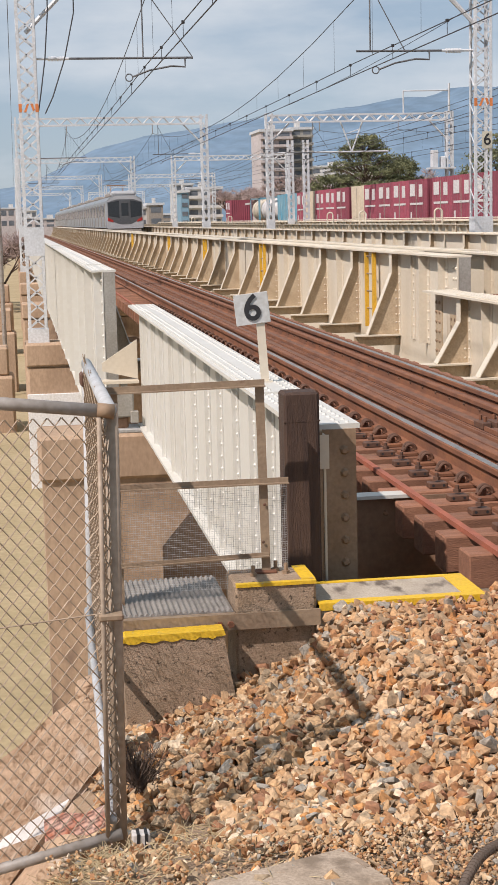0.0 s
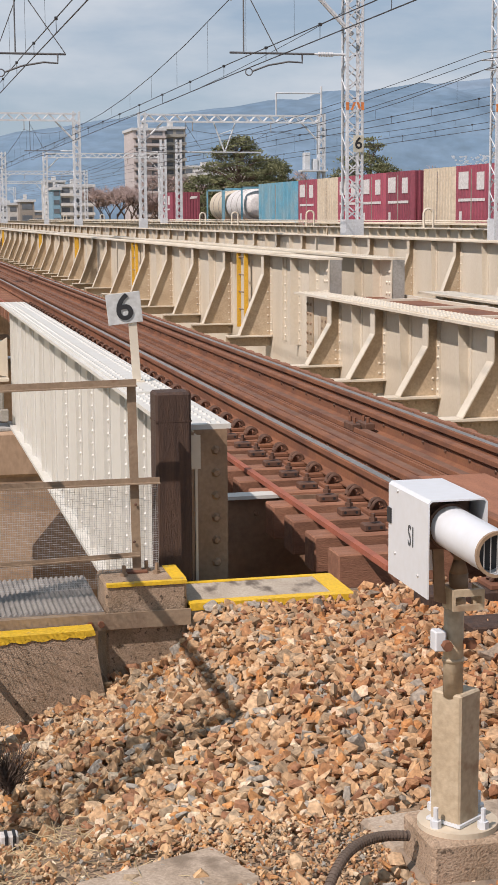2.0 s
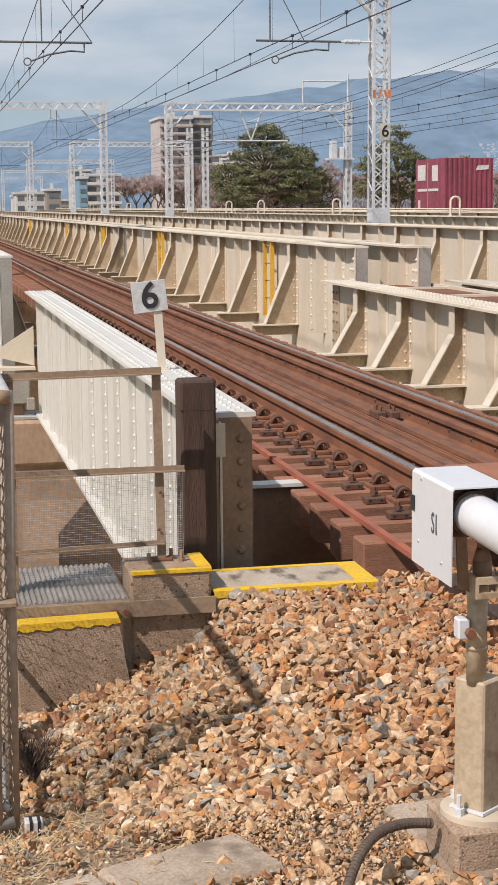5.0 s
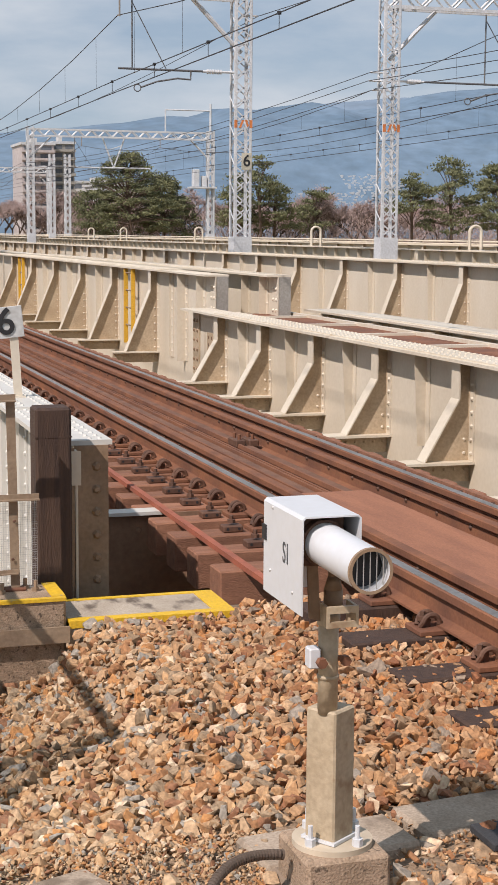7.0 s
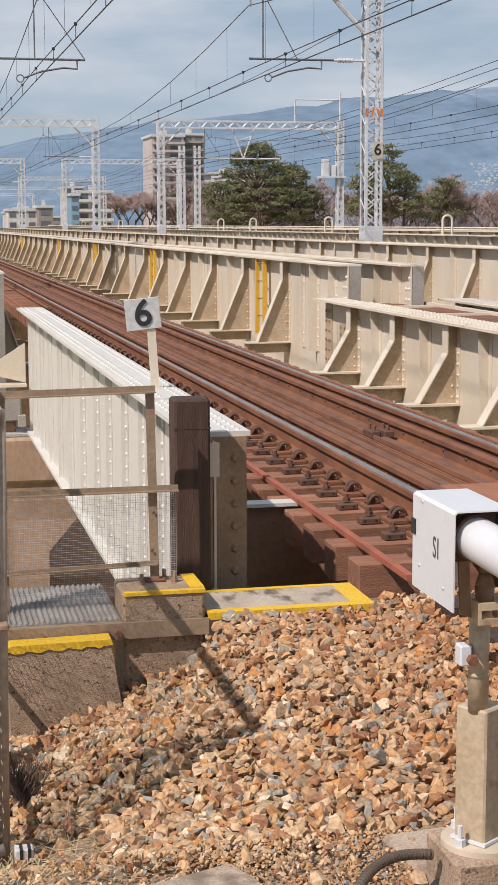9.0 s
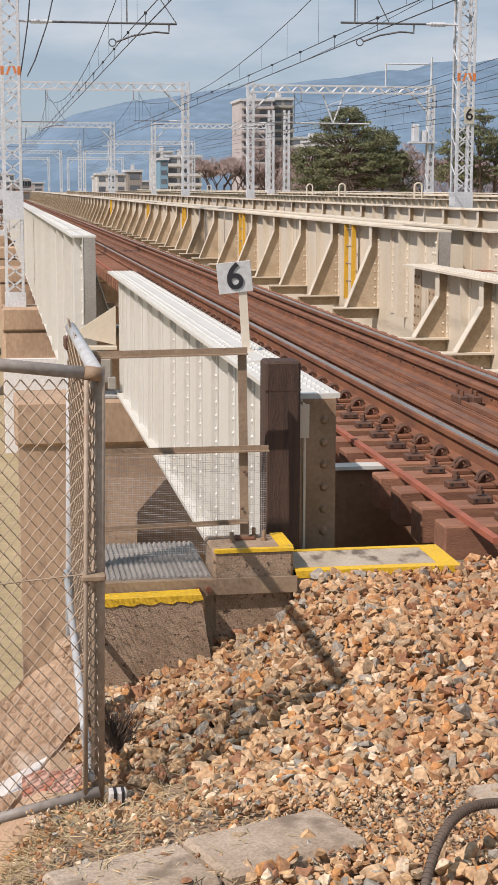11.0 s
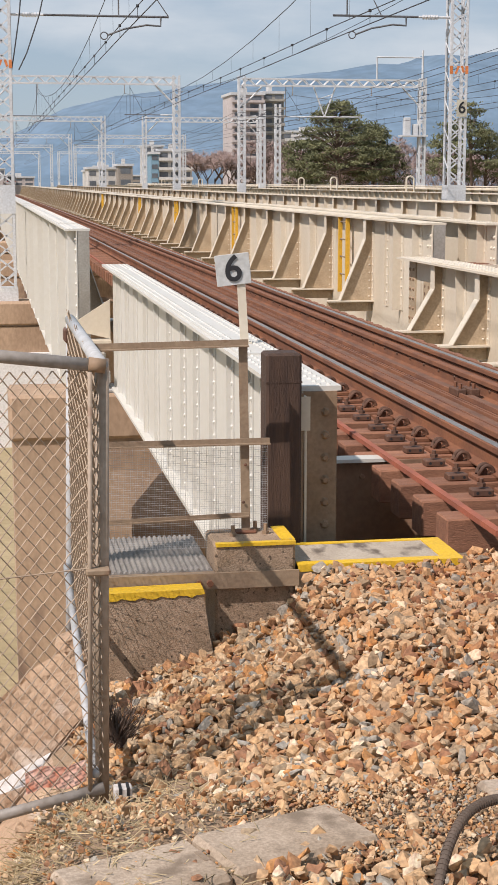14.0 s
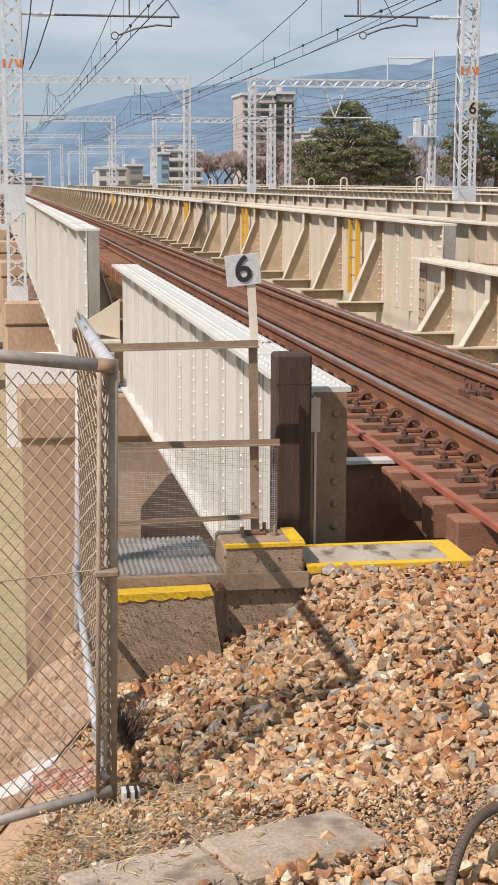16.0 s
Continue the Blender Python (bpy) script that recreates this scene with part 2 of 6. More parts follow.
# ---- mesh tools ----
class Shape:
    """Gathers vertices and faces of one mesh."""

    def __init__(self):
        self.v, self.f = [], []

    def add(self, pts, faces, m=None):
        k = len(self.v)
        self.v += [tuple(m @ Vector(p)) if m else tuple(p) for p in pts]
        self.f += [tuple(i + k for i in q) for q in faces]
        return self

    def box(self, x0, x1, y0, y1, z0, z1, m=None, c=0.0):
        """A box; c chamfers its long upright and level edges lightly."""
        if c <= 0:
            pts = [(x, y, z) for z in (z0, z1) for y in (y0, y1) for x in (x0, x1)]
            return self.add(pts, [(0, 2, 3, 1), (4, 5, 7, 6), (0, 1, 5, 4), (2, 6, 7, 3), (0, 4, 6, 2), (1, 3, 7, 5)], m)
        bm = bmesh.new()
        bmesh.ops.create_cube(bm, size=1)
        for v in bm.verts:
            v.co = Vector(((x0 + x1) / 2 + v.co.x * (x1 - x0), (y0 + y1) / 2 + v.co.y * (y1 - y0), (z0 + z1) / 2 + v.co.z * (z1 - z0)))
        bmesh.ops.bevel(bm, geom=bm.edges[:], offset=c, segments=1, affect="EDGES")
        bm.verts.index_update()
        self.add([v.co for v in bm.verts], [[v.index for v in f.verts] for f in bm.faces], m)
        bm.free()
        return self

    def prism(self, poly, a, b, axis="y", m=None):
        """A polygon drawn out from a to b along an axis. poly: (x, z) for y, (y, z) for x, (x, y) for z."""
        n = len(poly)
        put = {"y": lambda p, s: (p[0], s, p[1]), "x": lambda p, s: (s, p[0], p[1]), "z": lambda p, s: (p[0], p[1], s)}[axis]
        pts = [put(p, a) for p in poly] + [put(p, b) for p in poly]
        faces = [tuple(range(n))[::-1], tuple(range(n, 2 * n))] + [(i, (i + 1) % n, n + (i + 1) % n, n + i) for i in range(n)]
        return self.add(pts, faces, m)

    def tube(self, p, q, r, n=8, r2=None, caps=True, m=None):
        p, q = Vector(p), Vector(q)
        d = (q - p).normalized()
        u = d.cross(Vector((0, 0, 1)) if abs(d.z) < 0.95 else Vector((1, 0, 0))).normalized()
        w = d.cross(u)
        r2 = r if r2 is None else r2
        pts = [o + (u * math.cos(2 * math.pi * i / n) + w * math.sin(2 * math.pi * i / n)) * s for o, s in ((p, r), (q, r2)) for i in range(n)]
        faces = [(i, (i + 1) % n, n + (i + 1) % n, n + i) for i in range(n)]
        if caps:
            faces += [tuple(range(n))[::-1], tuple(range(n, 2 * n))]
        return self.add(pts, faces, m)

    def path(self, pts, r, n=6, closed_ends=True):
        """A bent tube through points."""
        pts = [Vector(p) for p in pts]
        rings, k = [], len(self.v)
        u = None
        for i, p in enumerate(pts):
            d = (pts[min(i + 1, len(pts) - 1)] - pts[max(i - 1, 0)]).normalized()
            if u is None:
                u = d.cross(Vector((0, 0, 1)) if abs(d.z) < 0.9 else Vector((1, 0, 0))).normalized()
            u = (u - d * u.dot(d)).normalized()
            w = d.cross(u)
            self.v += [tuple(p + (u * math.cos(2 * math.pi * j / n) + w * math.sin(2 * math.pi * j / n)) * r) for j in range(n)]
        for i in range(len(pts) - 1):
            a = k + i * n
            self.f += [(a + j, a + (j + 1) % n, a + n + (j + 1) % n, a + n + j) for j in range(n)]
        if closed_ends:
            self.f += [tuple(range(k, k + n))[::-1], tuple(range(k + (len(pts) - 1) * n, k + len(pts) * n))]
        return self

    def dome(self, c, normal, r, h):
        """A rivet head."""
        nrm = Vector(normal)
        u = nrm.orthogonal().normalized()
        w = nrm.cross(u)
        c = Vector(c)
        pts = [c + (u * math.cos(a) + w * math.sin(a)) * r for a in [i * math.pi / 3 for i in range(6)]]
        pts += [c + nrm * h * 0.8 + (u * math.cos(a) + w * math.sin(a)) * r * 0.55 for a in [i * math.pi / 3 for i in range(6)]]
        return self.add(pts, [(i, (i + 1) % 6, 6 + (i + 1) % 6, 6 + i) for i in range(6)] + [(6, 7, 8, 9, 10, 11)])

    def mesh(self, name, smooth=False):
        me = bpy.data.meshes.new(name)
        me.from_pydata(self.v, [], self.f)
        bm = bmesh.new()
        bm.from_mesh(me)
        bmesh.ops.recalc_face_normals(bm, faces=bm.faces)
        if smooth:
            for f in bm.faces:
                f.smooth = True
        bm.to_mesh(me)
        bm.free()
        return me


def thing(name, label, category, group="", kind="", at=None):
    return tagged(put_at(new(name), at), label, category, group, kind)


def put_at(ob, m):
    if m is not None:
        ob.matrix_basis = m
    return ob


def part(name, shape, material, parent=None, label="", smooth=False, at=None):
    me = shape if isinstance(shape, bpy.types.Mesh) else shape.mesh(name, smooth)
    if not me.materials:
        me.materials.append(material)
    ob = new(name, me)
    ob.parent = parent
    put_at(ob, at)
    return tagged(ob, label) if label else ob


def single(name, shape, material, label, category, group="", kind="", smooth=False, at=None):
    return tagged(part(name, shape, material, None, "", smooth, at), label, category, group, kind)
ROUGH_CONC = mat("pitted_concrete", (0.47, 0.34, 0.235), (0.35, 0.25, 0.165), 0.95, scale=11, fine=140, bump=0.8, bump_size=0.006,
                 spots=(0.10, 0.07, 0.048), spot_scale=48, spot_at=0.60, grain_dark=0.62)
SLAB_CONC = mat("stained_slab_concrete", (0.50, 0.43, 0.34), (0.40, 0.335, 0.26), 0.92, scale=5, fine=90, bump=0.4, bump_size=0.004,
                spots=(0.13, 0.10, 0.075), spot_scale=5.5, spot_at=0.55, stretch=(1.6, 0.7, 1))
LID_CONC = mat("dirty_lid_concrete", (0.50, 0.40, 0.305), (0.37, 0.285, 0.205), 0.95, scale=4, fine=110, bump=0.6, bump_size=0.004,
               spots=(0.20, 0.15, 0.105), spot_scale=6, spot_at=0.56, grain_dark=0.66)
DARK_TUBE = mat("dark_grey_line_steel", (0.10, 0.105, 0.115), (0.14, 0.14, 0.145), 0.6, scale=4, fine=30, bump=0.05)
# Far panes lifted from black; the haze before them is in the colour.
FAR_GLASS = mat("hazy_far_window", (0.10, 0.115, 0.135), (0.15, 0.165, 0.185), 0.35, scale=0.4, fine=3, bump=0)
WHITE_FACE = mat("white_limewash", (0.84, 0.84, 0.84), (0.78, 0.77, 0.75), 0.8, scale=2, fine=20, bump=0.1)
FENCE_POST = mat("brown_grey_post_paint", (0.42, 0.335, 0.255), (0.33, 0.25, 0.18), 0.6, scale=5, fine=40, bump=0.15, spots=(0.22, 0.13, 0.08), spot_scale=9, spot_at=0.62)
BOARD_RED = mat("orange_rusted_board", (0.36, 0.155, 0.085), (0.28, 0.12, 0.068), 0.9, scale=3, fine=50, bump=0.3, bump_size=0.004, stretch=(3, 0.6, 1))
RED_LEAD = mat("red_lead_paint", (0.40, 0.125, 0.07), (0.30, 0.10, 0.06), 0.8, scale=6, fine=60, bump=0.2)
DARK_RUST = mat("dark_oily_iron", (0.15, 0.072, 0.042), (0.10, 0.05, 0.032), 0.7, scale=6, fine=60, bump=0.3, bump_size=0.004)
STEEL_GREY = mat("grey_weathered_shaded_steel", (0.36, 0.345, 0.31), (0.29, 0.27, 0.235), 0.6, scale=3, fine=40, bump=0.1)
PLATE_PALE = mat("pale_number_plate", (0.62, 0.58, 0.47), rough=0.6, bump=0.02)
GREY_MARK = mat("grey_marking_paint", (0.10, 0.105, 0.11), rough=0.6, bump=0)
GRATE = mat("dull_grating_steel", (0.33, 0.305, 0.275), (0.23, 0.21, 0.19), 0.8, metal=0.0, scale=9, fine=50, bump=0.2)
BOARD = mat("dark_rusty_board", (0.215, 0.108, 0.066), (0.15, 0.075, 0.047), 0.9, scale=5, fine=50, bump=0.4, bump_size=0.006)
LADDER_Y = mat("orange_yellow_paint", (0.78, 0.44, 0.03), (0.70, 0.40, 0.04), 0.6, scale=4, fine=40, bump=0.1)
CAB_SILVER = mat("silver_cab_front", (0.50, 0.50, 0.51), (0.45, 0.45, 0.46), 0.4, metal=0.2, bump=0.02)
PALE_TUBE = mat("pale_blue_grey_tube", (0.50, 0.515, 0.525), (0.43, 0.43, 0.425), 0.5, scale=6, fine=40, bump=0.1)
TANK_CREAM = mat("cream_tank_paint", (0.62, 0.54, 0.42), (0.57, 0.49, 0.37), 0.5, scale=1.5, fine=10, bump=0.03)


# ---- ground ----
def smooth(a, b, v):
    k = min(1.0, max(0.0, (v - a) / (b - a)))
    return k * k * (3 - 2 * k)


def ground_height(x, y):
    """Trackside bank by the abutment, falling to the river flat beyond it."""
    z = -0.215 - 0.05 * smooth(6.2, 7.2, y)
    if x < -1.98:
        k = -1.98 - x
        z -= smooth(4.3, 5.9, y) * (0.17 * smooth(0.0, 0.22, k) + 0.30 * max(0.0, min(k - 0.3, 1.2)))
        z -= 0.085 * smooth(6.3, 7.1, y) * smooth(0.1, 0.35, k)
    if x < -3.25:
        z -= (-3.25 - x) * 0.8 * smooth(3.6, 5.2, y) + (-3.25 - x) * 0.1
    if x < -2.95:
        z -= max(0.0, y - 7.7) * 0.62
    else:
        z -= max(0.0, y - 7.62) * 16.0
    return max(z, -5.0 - 0.0006 * max(0.0, y - 60))


def make_ground():
    xs = sorted({-4500, -2500, -1200, -500, -200, -80, -40, -20, -12, -9, *[round(-7 + 0.12 * i, 3) for i in range(75)], 4, 8, 16, 30, 60, 120, 250, 600, 1300, 2600, 4500})
    ys = sorted({-60, -20, -8, -2, *[round(1.0 + 0.11 * i, 3) for i in range(110)], 14, 16, 18, 20, 23, 27, 33, 42, 60, 100, 180, 300, 500, 900, 1600, 2600, 4800})
    verts, faces, n = [], [], len(xs)
    for y in ys:
        for x in xs:
            z = ground_height(x, y)
            if z > -4.9 and x < -3.3 and y > 0:
                z += 0.05 * noise.noise(Vector((x * 2, y * 2, 0)))
            elif z > -4.9 and y > 0 and x < 7:
                z -= 0.012
            verts.append((x, y, z))
    for j in range(len(ys) - 1):
        for i in range(n - 1):
            faces.append((j * n + i, j * n + i + 1, (j + 1) * n + i + 1, (j + 1) * n + i))
    me = bpy.data.meshes.new("ground")
    me.from_pydata(verts, [], faces)
    me.materials.append(EARTH)
    me.materials.append(GRASS)
    me.materials.append(ROCK)
    for p in me.polygons:
        c = p.center
        p.material_index = 1 if (c.z < -3.2 or c.y < 0.5) else (2 if c.x < -3.25 and c.y > 5.0 else 0)
        p.use_smooth = True
    return tagged(new("ground", me), "stony trackside bank falling to a dry grass river flat", "ground", kind="structure")


make_ground()


def stone_cloud(name, spots, label, material, lo=0.0108, hi=0.0245):
    """Crushed stones at the given places, one mesh."""
    rng = np.random.default_rng(5)
    kinds = []
    for k in range(40):
        bm = bmesh.new()
        for i in range(int(rng.integers(13, 20))):
            p = rng.uniform(-1, 1, 3)
            bm.verts.new(p / max(abs(p).max(), 0.6 * np.linalg.norm(p)) * rng.uniform(0.78, 1.0))
        hull = bmesh.ops.convex_hull(bm, input=bm.verts[:])
        bmesh.ops.delete(bm, geom=list({g for g in hull["geom_interior"] + hull["geom_unused"] if isinstance(g, bmesh.types.BMVert)}), context="VERTS")
        bm.verts.index_update()
        kinds.append((np.array([v.co[:] for v in bm.verts]), np.array([[v.index for v in f.verts] for f in bm.faces])))
        bm.free()
    n = len(spots)
    sp = np.array(spots)
    size = rng.uniform(lo, hi, (n, 1, 1)) * rng.uniform(0.7, 1.35, (n, 1, 1))
    ratio = rng.uniform(0.6, 1.35, (n, 1, 3)) * np.array([1.2, 1.05, 0.62])
    q = np.stack([rng.uniform(0.2, 1, n), rng.normal(0, 0.36, n), rng.normal(0, 0.36, n), rng.normal(0, 1, n)], 1)
    q /= np.linalg.norm(q, axis=1, keepdims=True)
    w, x, y, z = q.T
    rot = np.stack([np.stack([1 - 2 * (y * y + z * z), 2 * (x * y - z * w), 2 * (x * z + y * w)], -1),
                    np.stack([2 * (x * y + z * w), 1 - 2 * (x * x + z * z), 2 * (y * z - x * w)], -1),
                    np.stack([2 * (x * z - y * w), 2 * (y * z + x * w), 1 - 2 * (x * x + y * y)], -1)], 1)
    pick = rng.integers(0, len(kinds), n)
    v, f, count = [], [], 0
    for k, (base, tri) in enumerate(kinds):
        own = np.nonzero(pick == k)[0]
        pts = base[None] * ratio[own] * size[own]
        pts = np.einsum("nij,nkj->nki", rot[own], pts) + sp[own][:, None]
        v.append(pts.reshape(-1, 3))
        f.append((tri[None] + count + (np.arange(len(own)) * len(base))[:, None, None]).reshape(-1, 3))
        count += len(own) * len(base)
    me = bpy.data.meshes.new(name)
    me.from_pydata(np.concatenate(v).tolist(), [], np.concatenate(f).tolist())
    me.materials.append(material)
    return tagged(new(name, me), label, "ballast", kind="stuff")


def ballast_spots():
    rng = random.Random(3)
    out = []
    x = -3.5
    while x < 0.9:
        y = 3.3
        while y < 7.5:
            px, py = x + rng.uniform(-0.025, 0.025), y + rng.uniform(-0.025, 0.025)
            y += 0.0285
            if -2.5 < px < -2.08 and py > 7.34 or -3.08 < px < -2.5 and py > 7.18 or -2.1 < px < -1.26 and py > 7.31:
                continue
            if 4.22 < py < 4.62 + 0.1 * (px + 2.6) and -3.3 < px < -0.9 and rng.random() < 0.9:
                continue
            if px < -3.2 and py > 5.85:
                continue
            if px < -2.85 and rng.random() < 0.93 * (1 - smooth(5.3, 6.0, py)):
                continue
            out.append((px, py, ground_height(px, py) + rng.uniform(-0.010, 0.026)))
        x += 0.0285
    return out


stone_cloud("ballast", ballast_spots(), "rust and buff crushed stone ballast heaped beside the track", STONE)


# ---- bridge girders ----
def girder(name, label, length, web_x, top, bottom, half, knee_side, knees, ribs, rivet_step, material, outer_ribs=0.12, foot=0.43, floor=-0.26, group="", rivet_ribs=99):
    """A riveted plate girder from y = 0 to length; knees are braces on the track side."""
    g = thing(name, label, "bridge girder", group)
    part("web", Shape().box(web_x - 0.008, web_x + 0.008, 0.02, length - 0.02, bottom + 0.02, top - 0.025), material, g)
    fl = Shape().box(web_x - half, web_x + half, 0, length, top - 0.025, top)
    fl.box(web_x - half * 0.82, web_x + half * 0.82, length * 0.12, length * 0.88, top, top + 0.014)
    part("top_flange", fl, material, g)
    part("bottom_flange", Shape().box(web_x - half * 0.55, web_x + half * 0.55, 0, length, bottom - 0.01, bottom + 0.02), material, g)
    s = -knee_side
    for y in ribs:
        part("stiffener", Shape().box(web_x + s * 0.009, web_x + s * outer_ribs, y - 0.006, y + 0.006, bottom + 0.02, top - 0.026)
             .box(web_x + s * 0.009, web_x + s * 0.018, y - 0.075, y, bottom + 0.02, top - 0.026), material, g)
    t = knee_side
    for y in knees:
        k = part("knee_brace", Shape().prism([(web_x + t * 0.009, top - 0.026), (web_x + t * 0.14, top - 0.026), (web_x + t * 0.14, top - 0.32),
                                              (web_x + t * foot, floor), (web_x + t * 0.009, floor)], y - 0.006, y + 0.006), KNEE, g, "grimy tan brace plate darkened for shade")
        e = Shape().box(web_x + t * 0.14 - 0.006, web_x + t * 0.14 + 0.006, y - 0.075, y + 0.075, top - 0.32, top - 0.026)
        a, b = Vector((web_x + t * 0.14, y, top - 0.32)), Vector((web_x + t * foot, y, floor))
        d = (b - a).normalized()
        nrm = Vector((d.z, 0, -d.x)) * 0.006
        e.add([a - nrm + Vector((0, -0.075, 0)), a + nrm + Vector((0, -0.075, 0)), b + nrm + Vector((0, -0.075, 0)), b - nrm + Vector((0, -0.075, 0)),
               a - nrm + Vector((0, 0.075, 0)), a + nrm + Vector((0, 0.075, 0)), b + nrm + Vector((0, 0.075, 0)), b - nrm + Vector((0, 0.075, 0))],
              [(0, 1, 2, 3), (4, 7, 6, 5), (0, 4, 5, 1), (1, 5, 6, 2), (2, 6, 7, 3), (3, 7, 4, 0)])
        part("edge_flange", e, material, k)
        x0, x1 = sorted((web_x + t * 0.009, web_x + t * (foot + 0.2)))
        part("foot_plate", Shape().box(x0, x1, y - 0.11, y + 0.11, floor - 0.022, floor - 0.001), material, g)
        fb = Shape().box(x0, x1, y - 0.007, y + 0.007, floor - 0.17, floor - 0.022)
        for i in range(7):
            fb.dome((x0 + (x1 - x0) * (i + 0.5) / 7, y - 0.007, floor - 0.07), (0, -1, 0), 0.014, 0.012)
        part("floor_beam_end", fb, KNEE, g)
        st = Shape().box(web_x + t * 0.009, web_x + t * 0.02, y - 0.09, y + 0.09, floor, top - 0.026)
        part("brace_angle", st, material, g)
    for i in range(len(knees) - 1):
        y = (knees[i] + knees[i + 1]) / 2
        part("stiffener", Shape().prism([(web_x + t * 0.009, top - 0.026), (web_x + t * 0.13, top - 0.026), (web_x + t * 0.09, floor), (web_x + t * 0.009, floor)],
                                        y - 0.006, y + 0.006).box(web_x + t * 0.009, web_x + t * 0.018, y - 0.08, y, -0.3, top - 0.026), material, g)
    if rivet_step:
        r = Shape()
        n = int((top - bottom) / rivet_step)
        for y in ribs[:rivet_ribs]:
            for i in range(n):
                r.dome((web_x + s * 0.018, y - 0.042, bottom + 0.08 + i * rivet_step), (s, 0, 0), 0.018, 0.014)
        for y in knees:
            for i in range(int((top + 0.2) / rivet_step)):
                for dy in (-0.055, 0.055):
                    r.dome((web_x + t * 0.02, y + dy, -0.2 + i * rivet_step), (t, 0, 0), 0.02, 0.02)
                if i * rivet_step < top - 0.35:
                    r.dome((web_x + t * 0.06, y - 0.006, -0.2 + i * rivet_step), (0, -1, 0), 0.015, 0.012)
        for i in range(int(length / 0.11)):
            zz = top + (0.014 if length * 0.12 < i * 0.11 + 0.05 < length * 0.88 else 0)
            for dx in (-0.055, 0.055, -half * 0.66, half * 0.66):
                r.dome((web_x + dx, 0.05 + i * 0.11, zz), (0, 0, 1), 0.014, 0.011)
        rv = part("riveting", r, material, g)
        tagged(rv, kind="stuff")
    return g


def spread(a, step, n):
    return [a + step * i for i in range(n)]


# approach span, near track
g1 = girder("approach_girder", "white-painted riveted plate girder of the short approach span", 11.7, -1.90, 0.51, -1.0, 0.16, 1, [],
            [0.25, 0.72, 1.14, 1.66, 2.4, 3.2, 4.06, 4.83, 5.8, 6.8, 7.8, 8.8, 9.8, 10.8, 11.4], 0.095, WHITE, 0.05, rivet_ribs=9)
g1.location.y = 8.0
plate = Shape().box(-1.935, -1.765, -0.02, 0.0, -1.0, 0.485).box(-1.972, -1.95, -0.09, 0.0, -1.0, 0.485)
part("end_rib", Shape().box(-1.945, -1.932, -0.085, -0.0, -1.0, 0.47).box(-1.972, -1.918, -0.096, -0.088, 0.30, 0.47), CREAM, g1, "pale painted rib on the girder end")
part("end_plate", plate, END_STEEL, g1, "rust-stained end plate with bolt heads")
bolts = Shape()
for i in range(12):
    bolts.dome((-1.825, -0.02, 0.38 - i * 0.115), (0, -1, 0), 0.025, 0.024)
    bolts.dome((-1.972, -0.045, 0.36 - i * 0.115), (-1, 0, 0), 0.016, 0.014)
tagged(part("bolting", bolts, END_STEEL, g1), kind="stuff")
def end_splice(g, web, y, top, low):
    """Rusty bolted angle and eight-hole plate at a girder's end, on its track side."""
    part("splice_angle", Shape().box(web - 0.024, web - 0.009, y - 0.3, y, low, top - 0.03), KNEE, g, "rust-stained splice angle")
    hd = Shape()
    for i in range(int((top - low) / 0.125)):
        for dy in (0.07, 0.22):
            hd.dome((web - 0.024, y - dy, low + 0.08 + 0.125 * i), (-1, 0, 0), 0.028, 0.024)
    tagged(part("splice_bolts", hd, END_STEEL, g), kind="stuff")
    part("hole_plate", Shape().box(web - 0.02, web - 0.009, y - 0.95, y - 0.65, -0.12, 0.28), KNEE, g)
    for i in range(8):
        part("bolt_hole", Shape().tube((web - 0.0215, y - 0.72 - 0.15 * (i % 2), -0.06 + 0.093 * (i // 2)), (web - 0.0195, y - 0.72 - 0.15 * (i % 2), -0.06 + 0.093 * (i // 2)), 0.022, 8), DARK_RUST, g)


KN_A = [18.54 - 8.0 - 1.72 * i for i in range(6)]
ra = girder("approach_girder", "cream riveted plate girder with sloping knee braces", 12.0, 2.0, 0.56, -1.0, 0.2, -1, sorted(KN_A), spread(0.8, 1.72, 7), 0.11, CREAM)
ra.location.y = 8.0
end_splice(ra, 2.0, 12.0, 0.56, -0.3)
rl = girder("approach_girder", "cream plate girder flange beside the second track", 11.7, 3.66, 0.55, -1.0, 0.24, 1, sorted(KN_A), spread(0.8, 1.72, 7), 0, CREAM)
rl.location.y = 8.0
rr = girder("approach_girder", "cream plate girder on the far side of the second track", 11.7, 7.15, 0.56, -1.0, 0.2, -1, sorted(KN_A), [], 0, CREAM)
rr.location.y = 8.0

# plank deck between the two tracks
dk = thing("plank_deck", "dark brown plank deck with cream cross bars between the tracks", "deck")
for i in range(4):
    part("plank", Shape().box(2.215 + 0.3 * i, 2.505 + 0.3 * i, 8.0, 20.1, 0.44, 0.475, c=0.006), RUST, dk)
for i in range(7):
    part("cross_bar", Shape().box(2.2, 3.42, 8.7 + 1.72 * i - 0.05, 8.7 + 1.72 * i + 0.05, 0.475, 0.5), CREAM, dk)
part("kerb_angle", Shape().box(3.2, 3.26, 8.0, 19.9, 0.475, 0.512), CREAM, dk)

# main spans
KN_M = spread(0.95, 2.745, 7)
SPANS = 11


